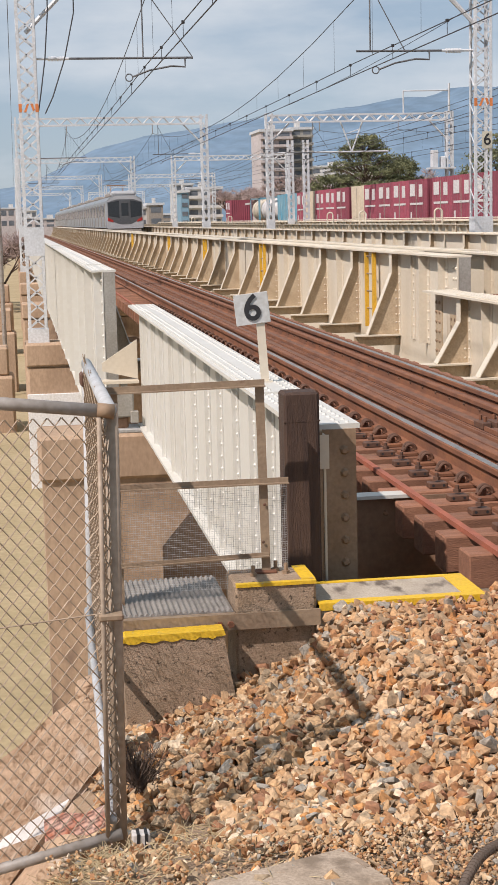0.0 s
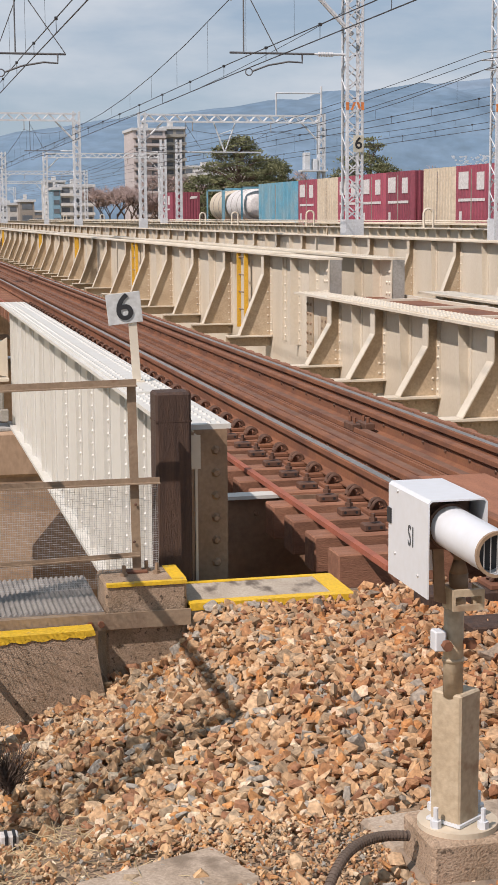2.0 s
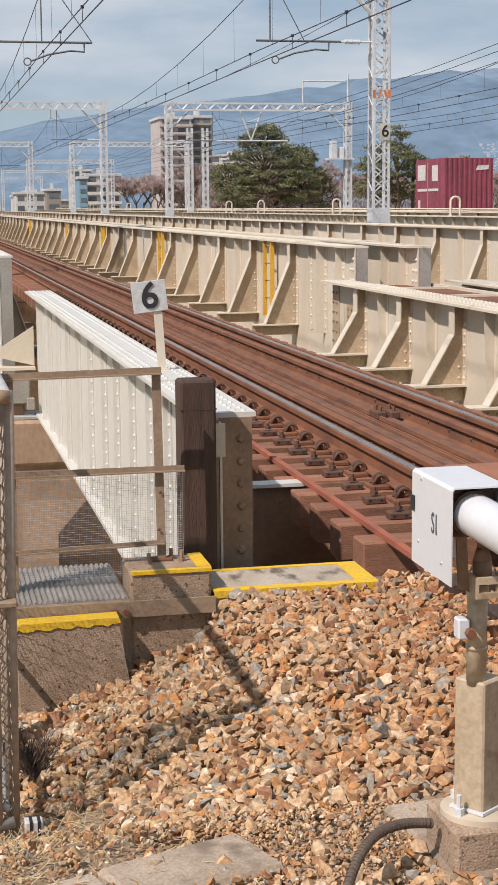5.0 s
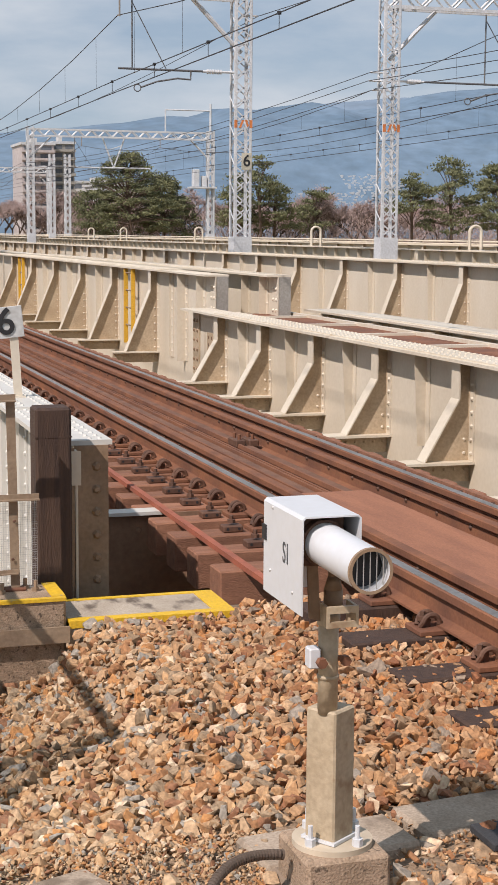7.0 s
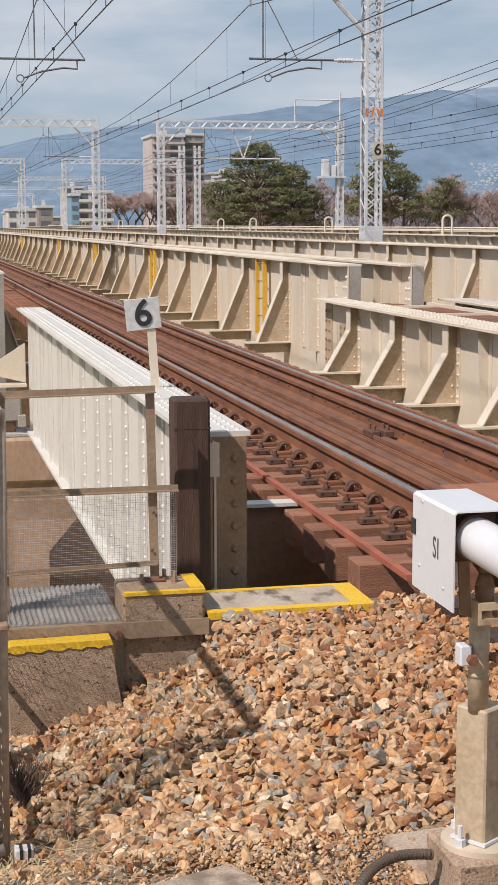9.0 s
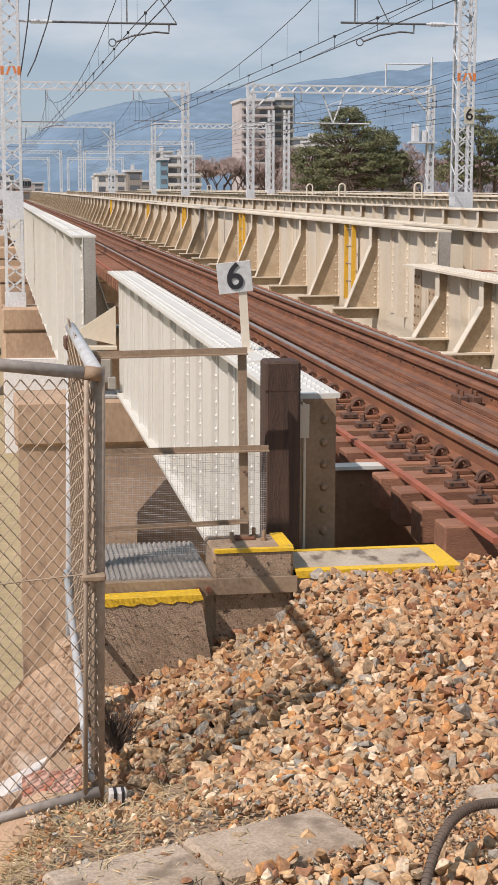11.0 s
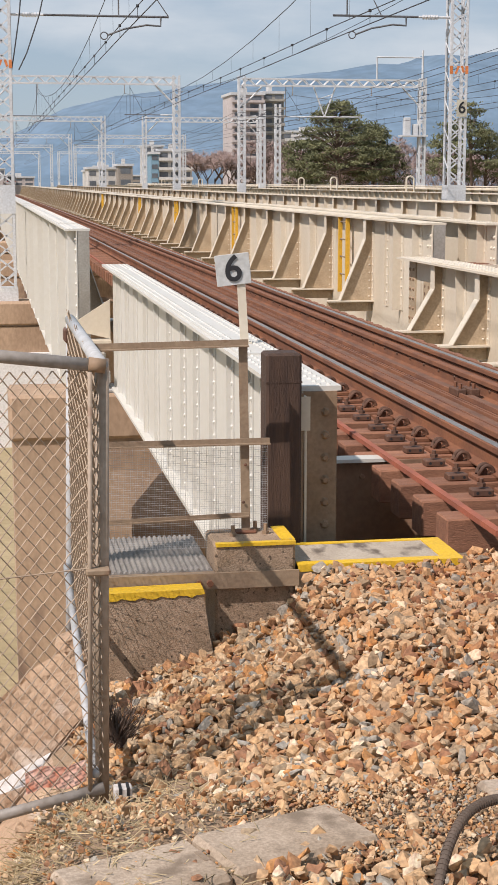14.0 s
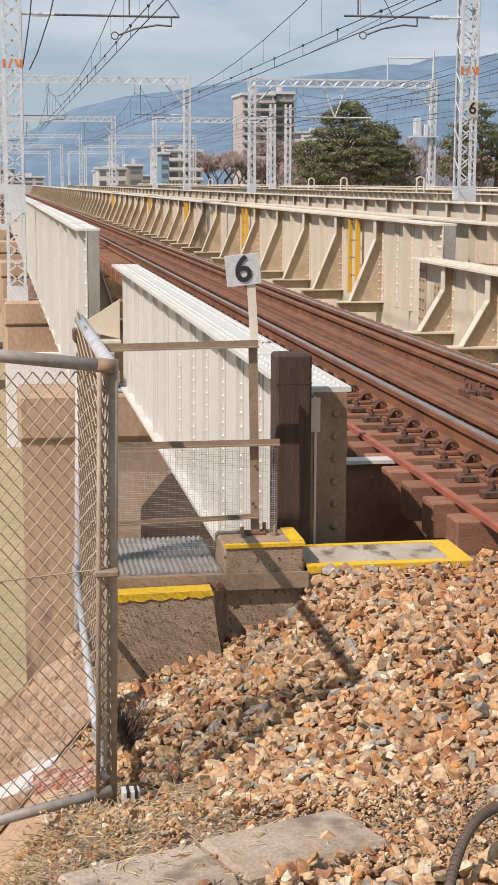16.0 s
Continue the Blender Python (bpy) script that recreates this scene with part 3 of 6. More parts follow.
def run_of(name, label, near_rivets, start=19.78, lead=(), lead_ribs=(), end_side=0, **k):
    """A line of equal main-span girders; the first one has full rivet detail and its own end."""
    own = dict(k)
    own["knees"] = list(lead) or k["knees"]
    own["ribs"] = list(lead_ribs) or k["ribs"]
    first = girder(name, label, 39.23 - start, rivet_step=near_rivets, group="main span girders", **own)
    first.location.y = start
    w, t, lo, m = k["web_x"], end_side or k["knee_side"], k["bottom"], k["material"]
    x0, x1 = sorted((w, w + t * k["half"] * 0.92))
    # End plates coloured grey to put their shade against the pale girders.
    part("end_plate", Shape().box(x0, x1, -0.004, 0.016, lo + 0.02, k["top"] - 0.026), STEEL_GREY, first, "grey end plate toned down for shade")
    x0, x1 = sorted((w - t * 0.009, w - t * 0.022))
    part("end_angle", Shape().box(x0, x1, 0.0, 0.24, lo + 0.02, k["top"] - 0.026), m, first)
    heads = Shape()
    for i in range(int((k["top"] - lo) / 0.14)):
        for dy in (0.06, 0.18):
            heads.dome((w - t * 0.022, dy, lo + 0.1 + 0.14 * i), (-t, 0, 0), 0.026, 0.022)
    tagged(part("end_riveting", heads, m, first), kind="stuff")
    if lead:
        side = k["knee_side"]
        for y, wide in ((0.62, 0.12), (1.55, 0.14), (2.35, 0.05)):
            x0, x1 = sorted((w + side * 0.009, w + side * wide))
            part("stiffener", Shape().box(x0, x1, y - 0.007, y + 0.007, -0.28, k["top"] - 0.026), m, first)
            x0, x1 = sorted((w + side * 0.009, w + side * 0.02))
            part("stiffener_angle", Shape().box(x0, x1, y - 0.12, y + 0.0, -0.28, k["top"] - 0.026), m, first)
            rows = Shape()
            for i in range(10):
                rows.dome((w + side * 0.02, y - 0.065, -0.2 + 0.125 * i), (side, 0, 0), 0.022, 0.02)
            tagged(part("stiffener_riveting", rows, m, first), kind="stuff")
    second = girder(name, label, 19.45, rivet_step=0, group="main span girders", **k)
    second.location.y = 19.78 + 19.6
    for i in range(2, SPANS):
        copy_thing(second, Matrix.Translation((0, 19.78 + 19.6 * i, 0)))


run_of("main_girder", "white-painted deep plate girder of the main span", 0.13, web_x=-2.345, top=0.945, bottom=-1.38, half=0.155, knee_side=1, knees=KN_M,
       ribs=spread(0.12, 2.745, 8), material=WHITE)
run_of("main_girder", "cream deep plate girder with knee braces and rivet rows", 0.12, start=20.17, lead=spread(3.2, 2.745, 6), end_side=1, web_x=2.35, top=0.99, bottom=-1.38, half=0.17, knee_side=-1, knees=KN_M,
       ribs=spread(0.12, 2.745, 8), material=CREAM, foot=0.52)
run_of("main_girder", "grey-cream plate girder beside the second track", 0.16, start=19.5, lead_ribs=[0.5, 1.3, 2.8, 4.2, 5.6, 8.3, 11.0, 13.8, 16.5], web_x=3.0, top=1.0, bottom=-1.38, half=0.17, knee_side=1, knees=KN_M,
       ribs=spread(0.12, 2.745, 8), material=CREAM, foot=0.52)
run_of("main_girder", "cream plate girder beyond the second track", 0.16, web_x=7.6, top=1.06, bottom=-1.38, half=0.17, knee_side=-1, knees=KN_M,
       ribs=spread(0.12, 2.745, 8), material=CREAM, foot=0.52)
run_of("main_girder", "cream plate girder of the neighbouring bridge", 0, web_x=13.6, top=1.14, bottom=-1.38, half=0.2, knee_side=1, knees=KN_M,
       ribs=spread(0.12, 0.98, 20), material=CREAM, foot=0.52)
run_of("main_girder", "cream plate girder of the neighbouring bridge", 0, web_x=18.0, top=1.2, bottom=-1.38, half=0.2, knee_side=-1, knees=KN_M,
       ribs=[], material=CREAM, foot=0.52)


# ---- track ----
RAIL_PROFILE = [(-0.0635, -0.153), (0.0635, -0.153), (0.0635, -0.143), (0.012, -0.125), (0.008, -0.05), (0.0325, -0.038), (0.0325, -0.006), (0.026, 0.0),
                (-0.026, 0.0), (-0.0325, -0.006), (-0.0325, -0.038), (-0.008, -0.05), (-0.012, -0.125), (-0.0635, -0.143)]


def rail(x, z, y0, y1, label, polished=True, group="running rails", name="rail"):
    r = thing(name, label, "rail", group)
    part("rail_bar", Shape().prism([(x + a, z + b) for a, b in RAIL_PROFILE], y0, y1), RUST, r)
    if polished:
        part("running_surface", Shape().prism([(x - 0.022, z + 0.0005), (x + 0.028, z + 0.0005), (x + 0.025, z + 0.003), (x - 0.019, z + 0.003)], y0, y1), RAIL_TOP, r,
             "polished steel running band")
    return r


for x in (-0.566, 0.566):
    rail(x, 0.0, -12, 260, "worn rail with rusty sides and a polished head")
for x in (-0.36, 0.36):
    gr_ = rail(x, -0.012, -12, 260, "rusty guard rail inside the running rails", False, "guard rails", "guard_rail")
    gb = Shape()
    for i in range(150):
        gb.dome((x - 0.011, 7.3 + 0.455 * i, -0.085), (-1, 0, 0), 0.016, 0.014)
    tagged(part("web_bolts", gb, DARK_RUST, gr_), kind="stuff")
for x in (4.734, 5.866):
    rail(x, 0.0, -12, 260, "worn rail of the second track")
for x in (20.43, 21.57):
    rail(x, 0.0, -12, 260, "worn rail of the freight track")

# long boards and cable strips between the rails
boards = thing("track_boards", "rust-dusted boards laid lengthwise between the rails", "walkway")
for i, x in enumerate((-0.2, -0.07, 0.06, 0.19)):
    part("board", Shape().box(x - 0.05, x + 0.05, 9.52, 200, -0.165, -0.13 + 0.014 * (i % 2), c=0.008), BOARD, boards)
cab = thing("track_cable", "thin brown cables clipped along the boards", "cable")
for x in (-0.135, -0.005, 0.03, 0.125):
    part("cable_line", Shape().prism([(x - 0.011, -0.13), (x + 0.011, -0.13), (x + 0.009, -0.098), (x - 0.009, -0.098)], 9.52, 120), RUST, cab)
clamp = thing("cable_joint", "rusty bolted cable joint clamped across the boards", "cable joint")
for dx in (-0.06, 0.05):
    part("clamp_plate", Shape().box(0.2 + dx - 0.04, 0.2 + dx + 0.04, 11.9, 12.12, -0.13, -0.07, c=0.008), DARK_RUST, clamp)
    for dy in (11.95, 12.07):
        part("clamp_bolt", Shape().tube((0.2 + dx, dy, -0.07), (0.2 + dx, dy, -0.03), 0.014, 6), RUST, clamp)
slab = Shape().box(-0.25, 0.25, 0.5, 9.5, -0.179, -0.075, c=0.012)
single("crossing_board", slab, BOARD_RED, "rusty pink steel board between the rails on the ballast", "track board")


def sleeper_set(name, label, ys, half, depth, material, plates, track, group):
    """Sleepers with their tie plates, rail clips and side blocks."""
    body = Shape().box(-half, half, -0.1, 0.1, -0.18 - depth, -0.18, c=0.008).mesh("sleeper")
    pl = Shape().box(-0.17, 0.17, -0.085, 0.085, -0.179, -0.154, c=0.004).mesh("tie_plate")
    cl = Shape()
    for dy in (-0.032, 0.028):
        cl.path([(-0.04 + 0.038 * (1 - math.cos(k * 0.36)), dy, -0.138 + 0.04 * math.sin(k * 0.36)) for k in range(9)] + [(0.045, dy * 0.6, -0.15)], 0.0125, 8)
    cl.tube((0.01, 0, -0.154), (0.01, 0, -0.118), 0.02, 8)
    cl = cl.mesh("rail_clip")
    bk = Shape().box(-0.06, 0.06, -0.045, 0.045, -0.179, -0.14, c=0.006).mesh("side_block")
    bo = Shape().tube((0, 0, -0.128), (0, 0, -0.085), 0.012, 6).tube((0, 0, -0.128), (0, 0, -0.108), 0.024, 6).mesh("bolt")
    ho = Shape().tube((0, -0.0462, -0.158), (0, -0.0445, -0.158), 0.009, 8).mesh("bolt_hole")
    for y in ys:
        o = part("sleeper", body, material, track, at=Matrix.Translation((0, y, 0)))
        if plates and y < 31:
            for s in (-1, 1):
                part("tie_plate", pl, RUST, o, at=Matrix.Translation((s * 0.566, 0, 0)))
                part("rail_clip", cl, DARK_RUST, o, at=Matrix.Translation((s * 0.662, 0, 0)) @ Matrix.Rotation(0 if s > 0 else math.pi, 4, "Z"))
                if half > 1.1:
                    part("side_block", bk, DARK_RUST, o, at=Matrix.Translation((s * 0.836, 0, 0)))
                    for dx in (-0.034, 0.034):
                        part("bolt_hole", ho, BLACK, o, at=Matrix.Translation((s * 0.836 + dx, 0, 0)))
                part("bolt", bo, DARK_RUST, o, at=Matrix.Translation((s * (0.836 if half > 1.1 else 0.69), 0, 0)))


deck = thing("bridge_sleepers", "rust-dusted timber bridge sleepers with tie plates and clips", "sleepers")
sleeper_set("sleeper", "", [8.01 + 0.455 * i for i in range(110)], 1.2, 0.2, RUST_PALE, True, deck, "")
deck2 = thing("track_sleepers", "dark timber sleepers bedded in ballast", "sleepers")
sleeper_set("sleeper", "", [7.09 - 0.567 * i for i in range(10)], 1.05, 0.14, TIMBER, True, deck2, "")
far_deck = Shape()
for i in range(300):
    far_deck.box(-1.2, 1.2, 58.2 + i * 0.6, 58.4 + i * 0.6, -0.38, -0.18)
single("far_sleepers", far_deck, RUST_PALE, "bridge sleepers running on into the distance", "sleepers", kind="stuff")
far2 = Shape()
for i in range(330):
    far2.box(4.1, 6.5, 8.2 + i * 0.6, 8.4 + i * 0.6, -0.38, -0.18)
single("second_track_sleepers", far2, RUST_PALE, "rusty bridge sleepers of the second track", "sleepers", kind="stuff")
bars = thing("sleeper_tie_bar", "rusty red flat bars along the sleeper ends", "tie bar")
for s in (-1, 1):
    part("bar", Shape().box(s * 1.06 - 0.02, s * 1.06 + 0.02, 7.5, 60, -0.179, -0.15), RED_LEAD if s < 0 else RUST_PALE, bars)

# beams under the sleepers
under = thing("floor_steelwork", "dark brown riveted cross beams and stringers under the track", "bridge steelwork")
for x in (-0.6, 0.6):
    part("stringer", Shape().box(x - 0.09, x + 0.09, 8.05, 260, -0.40, -0.385).box(x - 0.006, x + 0.006, 8.05, 260, -0.85, -0.4), DARK_STEEL, under)
for i in range(7):
    y = 9.72 + 1.72 * i
    b = Shape().box(-1.88, 1.1, y - 0.008, y + 0.008, -1.1, -0.2)
    for j in range(8):
        b.dome((-1.55 + (j % 2) * 0.05, y - 0.008, -0.32 - 0.1 * j), (0, -1, 0), 0.02, 0.016)
        b.dome((-1.2 + 0.3 * j, y - 0.008, -0.3), (0, -1, 0), 0.02, 0.016)
    cb = part("cross_beam", b, DARK_STEEL, under)
    # First flange is white to paint its sunlit top; the rest stay brown.
    part("beam_flange", Shape().box(-1.88, -1.02, y - 0.07, y + 0.07, -0.2, -0.178), WHITE if i == 0 else DARK_STEEL, cb)
part("back_beam", Shape().box(-1.88, 1.1, 8.6, 8.62, -1.2, -0.45), DARK_STEEL, under)


# ---- abutment, piers ----
def pier(y, wide, label, tall_top, deep=0.75, group="bridge piers"):
    p = thing("bridge_pier", label, "pier", group)
    x0, x1 = wide
    part("shaft", Shape().box(x0 + 0.03, x1 - 0.08, y - deep + 0.05, y + deep - 0.05, -5.2, tall_top - 0.56, c=0.05), PIER_CONC, p)
    part("cap", Shape().box(x0, x1, y - deep, y + deep, tall_top - 0.56, tall_top, c=0.04), PIER_CONC, p)
    # Darker strip draws the joint and the shadow line under the cap.
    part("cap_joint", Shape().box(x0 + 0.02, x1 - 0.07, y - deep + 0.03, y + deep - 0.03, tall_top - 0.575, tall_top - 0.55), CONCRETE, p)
    return p


tagged(part("abutment_wall", Shape().box(-3.05, 26, 7.42, 7.98, -5.2, -0.62, c=0.02), CONCRETE), "stained concrete abutment wall below the track", "abutment", kind="structure")
PORTAL = ((-1.76, 3.2), (5.0, 9.6), (11.4, 15.8), (17.6, 22.4))
pp = thing("bridge_pier", "brown stained concrete portal pier with haunched openings", "pier", "bridge piers")
part("cap", Shape().box(-3.25, 26, 19.25, 20.35, -1.62, -1.05, c=0.04), PIER_CONC, pp)
part("cross_head", Shape().box(-3.21, 25.9, 19.3, 20.3, -2.08, -1.62), PIER_CONC, pp)
# Back walls added to hold shade in the openings, for the dark shape.
for xa, xb in PORTAL:
    part("recess_wall", Shape().box(xa, xb, 20.0, 20.15, -5.2, -2.08), PIER_CONC, pp)
for xa, xb in ((-3.21, -1.76), (3.2, 5.0), (9.6, 11.4), (15.8, 17.6), (22.4, 25.9)):
    part("column", Shape().box(xa, xb, 19.3, 20.3, -5.2, -2.08), PIER_CONC, pp)
    if xa > 0:
        part("haunch", Shape().prism([(xa, -2.08), (xa - 0.36, -2.08), (xa, -2.5)], 19.3, 20.3), PIER_CONC, pp)
    if xb < 25:
        part("haunch", Shape().prism([(xb, -2.08), (xb + 0.36, -2.08), (xb, -2.5)], 19.3, 20.3), PIER_CONC, pp)
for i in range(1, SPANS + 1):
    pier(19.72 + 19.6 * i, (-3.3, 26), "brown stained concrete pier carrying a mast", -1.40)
single("white_pier_facing", Shape().box(-3.29, -1.2, 38.55, 38.63, -5.1, -2.64, c=0.01), WHITE_FACE, "white-painted facing on the foot of the second pier", "pier facing")
bear = thing("bridge_bearing", "grey steel bearing and bracket plates on the pier", "bearing")
part("bracket", Shape().prism([(-2.42, -0.19), (-1.98, 0.09), (-1.98, -0.40), (-2.42, -0.29)], 19.5, 19.53), CREAM, bear)
part("shelf", Shape().box(-2.45, -1.98, 19.35, 19.62, -0.44, -0.405), CREAM, bear)
part("shoe", Shape().box(-2.36, -2.05, 19.35, 19.6, -0.86, -0.55, c=0.02), STEEL_GREY, bear)
part("hanger_plate", Shape().box(-2.2, -2.12, 19.4, 19.5, -0.56, -0.44).box(-2.1, -2.0, 19.3, 19.42, -0.93, -0.78, c=0.01), STEEL_GREY, bear)
part("rocker", Shape().box(-2.28, -2.12, 19.42, 19.55, -1.0, -0.86, c=0.02), DARK_STEEL, bear)
part("base_plate", Shape().box(-2.45, -1.7, 19.3, 19.75, -1.05, -1.0, c=0.01), GALV, bear)


# ---- masts, gantries, wires ----
def lattice(sh, x, y, z0, z1, w, step, leg=0.055, lace=0.035):
    h = w / 2
    for a in (-1, 1):
        for b in (-1, 1):
            sh.box(x + a * h - (leg if a > 0 else 0), x + a * h + (0 if a > 0 else leg), y + b * h - 0.012, y + b * h + 0.012, z0, z1)
            sh.box(x + a * h - 0.012, x + a * h + 0.012, y + b * h - (leg if b > 0 else 0), y + b * h + (0 if b > 0 else leg), z0, z1)
    n = int((z1 - z0) / step)
    for i in range(n):
        za, zb = z0 + i * step, z0 + (i + 1) * step
        for b in (-1, 1):
            s = 1 if i % 2 else -1
            for k in ((s, 1), (-s, 1)) if b < 0 else ((s, 1),):
                p, q = Vector((x - k[0] * h, y + b * h, za)), Vector((x + k[0] * h, y + b * h, zb))
                sh.prism([(0, -lace / 2), ((q - p).length, -lace / 2), ((q - p).length, lace / 2), (0, lace / 2)], -0.006, 0.006,
                         m=Matrix.Translation(p) @ Matrix.Rotation(-math.atan2(q.z - p.z, q.x - p.x), 4, "Y"))
            p, q = Vector((x + b * h, y - s * h, za)), Vector((x + b * h, y + s * h, zb))
            sh.tube(p, q, lace * 0.45, 4)


def mast(x, y, label, group="overhead line masts", top=9.6, base=-1.41):
    m = thing("lattice_mast", label, "mast", group)
    near = y < 60
    s = Shape()
    lattice(s, x, y, base, top, 0.45, 0.36 if near else 0.5, 0.06 if near else 0.1, 0.035 if near else 0.055)
    part("lattice_column", s, MAST, m)
    part("stiffening_plate", Shape().box(x - 0.245, x + 0.245, y - 0.25, y + 0.25, 0.75, 1.45), MAST, m)
    part("foot_plate", Shape().box(x - 0.26, x + 0.26, y - 0.26, y + 0.26, base, base + 0.35), MAST, m)
    if y < 62:
        ob_ = Shape().box(x - 0.242, x - 0.165, y - 0.242, y - 0.222, 4.24, 4.44).box(x + 0.165, x + 0.242, y - 0.242, y - 0.222, 4.24, 4.44)
        ob_.prism([(x - 0.12, 4.24), (x - 0.06, 4.24), (x + 0.02, 4.44), (x - 0.04, 4.44)], y - 0.24, y - 0.228).prism([(x + 0.04, 4.44), (x + 0.1, 4.44), (x + 0.15, 4.3), (x + 0.1, 4.26)], y - 0.24, y - 0.228)
        part("orange_band", ob_, ORANGE, m, "orange paint on the legs and lacing")
    return m


def beam(xa, xb, y, z, group="gantry beams"):
    g = thing("gantry_beam", "silver-grey lattice gantry beam across the tracks", "gantry", group)
    c = Shape()
    for zz in (z + 0.05, z + 0.47):
        for yy in (y - 0.2, y + 0.2):
            c.box(xa, xb, yy - 0.03, yy + 0.03, zz - 0.045, zz + 0.045)
    part("chords", c, MAST, g)
    l = Shape()
    n = max(4, int((xb - xa) / 0.42))
    for i in range(n):
        a, b = xa + (xb - xa) * i / n, xa + (xb - xa) * (i + 1) / n
        for yy in (y - 0.2, y + 0.2):
            l.tube((a, yy, z + (0.47 if i % 2 else 0.05)), (b, yy, z + (0.05 if i % 2 else 0.47)), 0.032, 4)
    part("lacing", l, MAST, g)
    for s, xx in ((1, xa), (-1, xb)):
        part("corner_brace", Shape().tube((xx, y, z - 1.3), (xx + s * 1.3, y, z), 0.06, 6), MAST, g)
    return g


MAST_Y = [39.3, 97.5, 157.0, 216.5, 276.0, 336.0]
for j, y in enumerate(MAST_Y):
    for x in (-2.95, 8.55, 12.68, 24.4):
        mast(x, y, top=9.6 if j == 0 else 8.05, label="silver-grey lattice steel mast with an orange band" if j == 0 else "silver-grey lattice mast of the overhead line")
    beam(-2.95, 8.55, y, 7.45)
    beam(12.68, 24.4, y, 7.45)
    for x in (-2.95, 8.55, 12.68, 24.4):
        single("mast_footing", Shape().box(x - 0.35, x + 0.35, y - 0.4, y + 0.4, -5.2, -1.41, c=0.03), PIER_CONC, "brown concrete footing under the mast", "footing", "mast footings")


def wires():
    def sag(x, z, d, n=10):
        ys, out = [-20.0] + MAST_Y, []
        for a, b in zip(ys, ys[1:]):
            out += [(x, a + (b - a) * i / n, z - d * 4 * (i / n) * (1 - i / n)) for i in range(n)]
        return out + [(x, ys[-1], z)]

    def height(y, z, d):
        ys = [-20.0] + MAST_Y
        for a, b in zip(ys, ys[1:]):
            if a <= y <= b:
                f = (y - a) / (b - a)
                return z - d * 4 * f * (1 - f)
        return z

    for x in (0.0, 5.3, 15.9, 21.0):
        c = thing("overhead_wire", "dark contact, auxiliary and messenger wires hung from the gantries", "overhead wire", "overhead wires")
        part("contact_wire", Shape().path(sag(x, 5.08, 0.02), 0.013, 5), CABLE, c)
        part("auxiliary_wire", Shape().path(sag(x, 5.38, 0.06), 0.012, 5), CABLE, c)
        part("messenger_wire", Shape().path(sag(x, 6.95, 1.35), 0.012, 5), CABLE, c)
        y = 4.0
        while y < 120:
            part("dropper", Shape().tube((x, y, 5.08), (x, y, height(y, 5.38, 0.06)), 0.007, 4).box(x - 0.03, x + 0.03, y - 0.035, y + 0.035, height(y, 5.38, 0.06) - 0.03, height(y, 5.38, 0.06) + 0.03), CABLE, c)
            part("dropper", Shape().tube((x, y + 2, 5.38), (x, y + 2, height(y + 2, 6.95, 1.35)), 0.004, 4), CABLE, c)
            y += 4.5
        for y in MAST_Y:
            part("hanger", Shape().tube((x, y - 0.2, 6.9), (x, y - 0.2, 7.5), 0.025, 5).tube((x, y - 0.2, 6.95), (x, y, 6.95), 0.02, 5), GREY_PAINT, c)
    for x, z, m in ((12.15, 5.80, 12.68), (12.1, 5.58, 12.68), (12.2, 5.34, 12.68), (-3.35, 7.6, -2.95), (9.0, 7.1, 8.55)):
        f = thing("feeder_cable", "dark feeder cable strung along the masts", "cable", "feeder cables")
        part("wire", Shape().path(sag(x, z, 0.55), 0.010, 5), CABLE, f)
        for y in MAST_Y:
            part("bracket", Shape().tube((x, y, z), (m, y, z), 0.025, 5), MAST, f)
    for k, (x0, x1) in enumerate(((-2.38, -2.74), (-1.75, -2.55))):
        j = single("jumper_cable", Shape().path([(x0, 39.1, 7.5), (x0 - 0.02, 39.1, 6.6), (x0 + (x1 - x0) * 0.35, 39.1, 5.5), (x0 + (x1 - x0) * 0.75, 39.1, 4.6), (x1, 39.1, 4.1 + 0.1 * k)], 0.018, 6), CABLE,
                   "black jumper cable hanging beside the mast", "cable", "jumper cables")
    single("slender_pole", Shape().tube((-4.0, 60, -5), (-4.0, 60, 8.4), 0.09, 8, 0.06), GREY_PAINT, "slender dark grey pole beside the bridge", "pole")


wires()
for x in (17.7, 18.9):
    mast(x, 118.0, "slender silver lattice mast behind the gantry", top=7.4)
ex = thing("mast_extension", "silver inverted-L bracket above the gantry", "bracket")
part("upright", Shape().tube((24.4, 97.5, 8.0), (24.4, 97.5, 9.8), 0.07, 6), MAST, ex)
part("arm", Shape().tube((24.4, 97.5, 9.35), (21.4, 97.5, 9.35), 0.05, 6).tube((21.4, 97.5, 9.35), (21.4, 97.5, 7.9), 0.05, 6), MAST, ex)
vh = thing("wire_hanger", "silver V-shaped hanger below the gantry beam", "hanger")
part("frame", Shape().tube((17.3, 97.5, 7.45), (18.0, 97.5, 5.6), 0.05, 6).tube((18.7, 97.5, 7.45), (18.0, 97.5, 5.6), 0.05, 6).tube((17.6, 97.5, 6.7), (18.5, 97.5, 7.0), 0.03, 6), MAST, vh)
part("bar", Shape().tube((15.6, 97.5, 5.6), (20.4, 97.5, 5.6), 0.05, 6), MAST, vh)
rl2 = thing("relay_box", "pale equipment boxes clamped to the far mast", "equipment")
part("platform", Shape().box(23.0, 24.7, 97.0, 98.0, 4.4, 4.5), MAST, rl2)
part("box", Shape().box(23.2, 23.6, 97.2, 97.7, 4.5, 5.6, c=0.03), MAST, rl2)
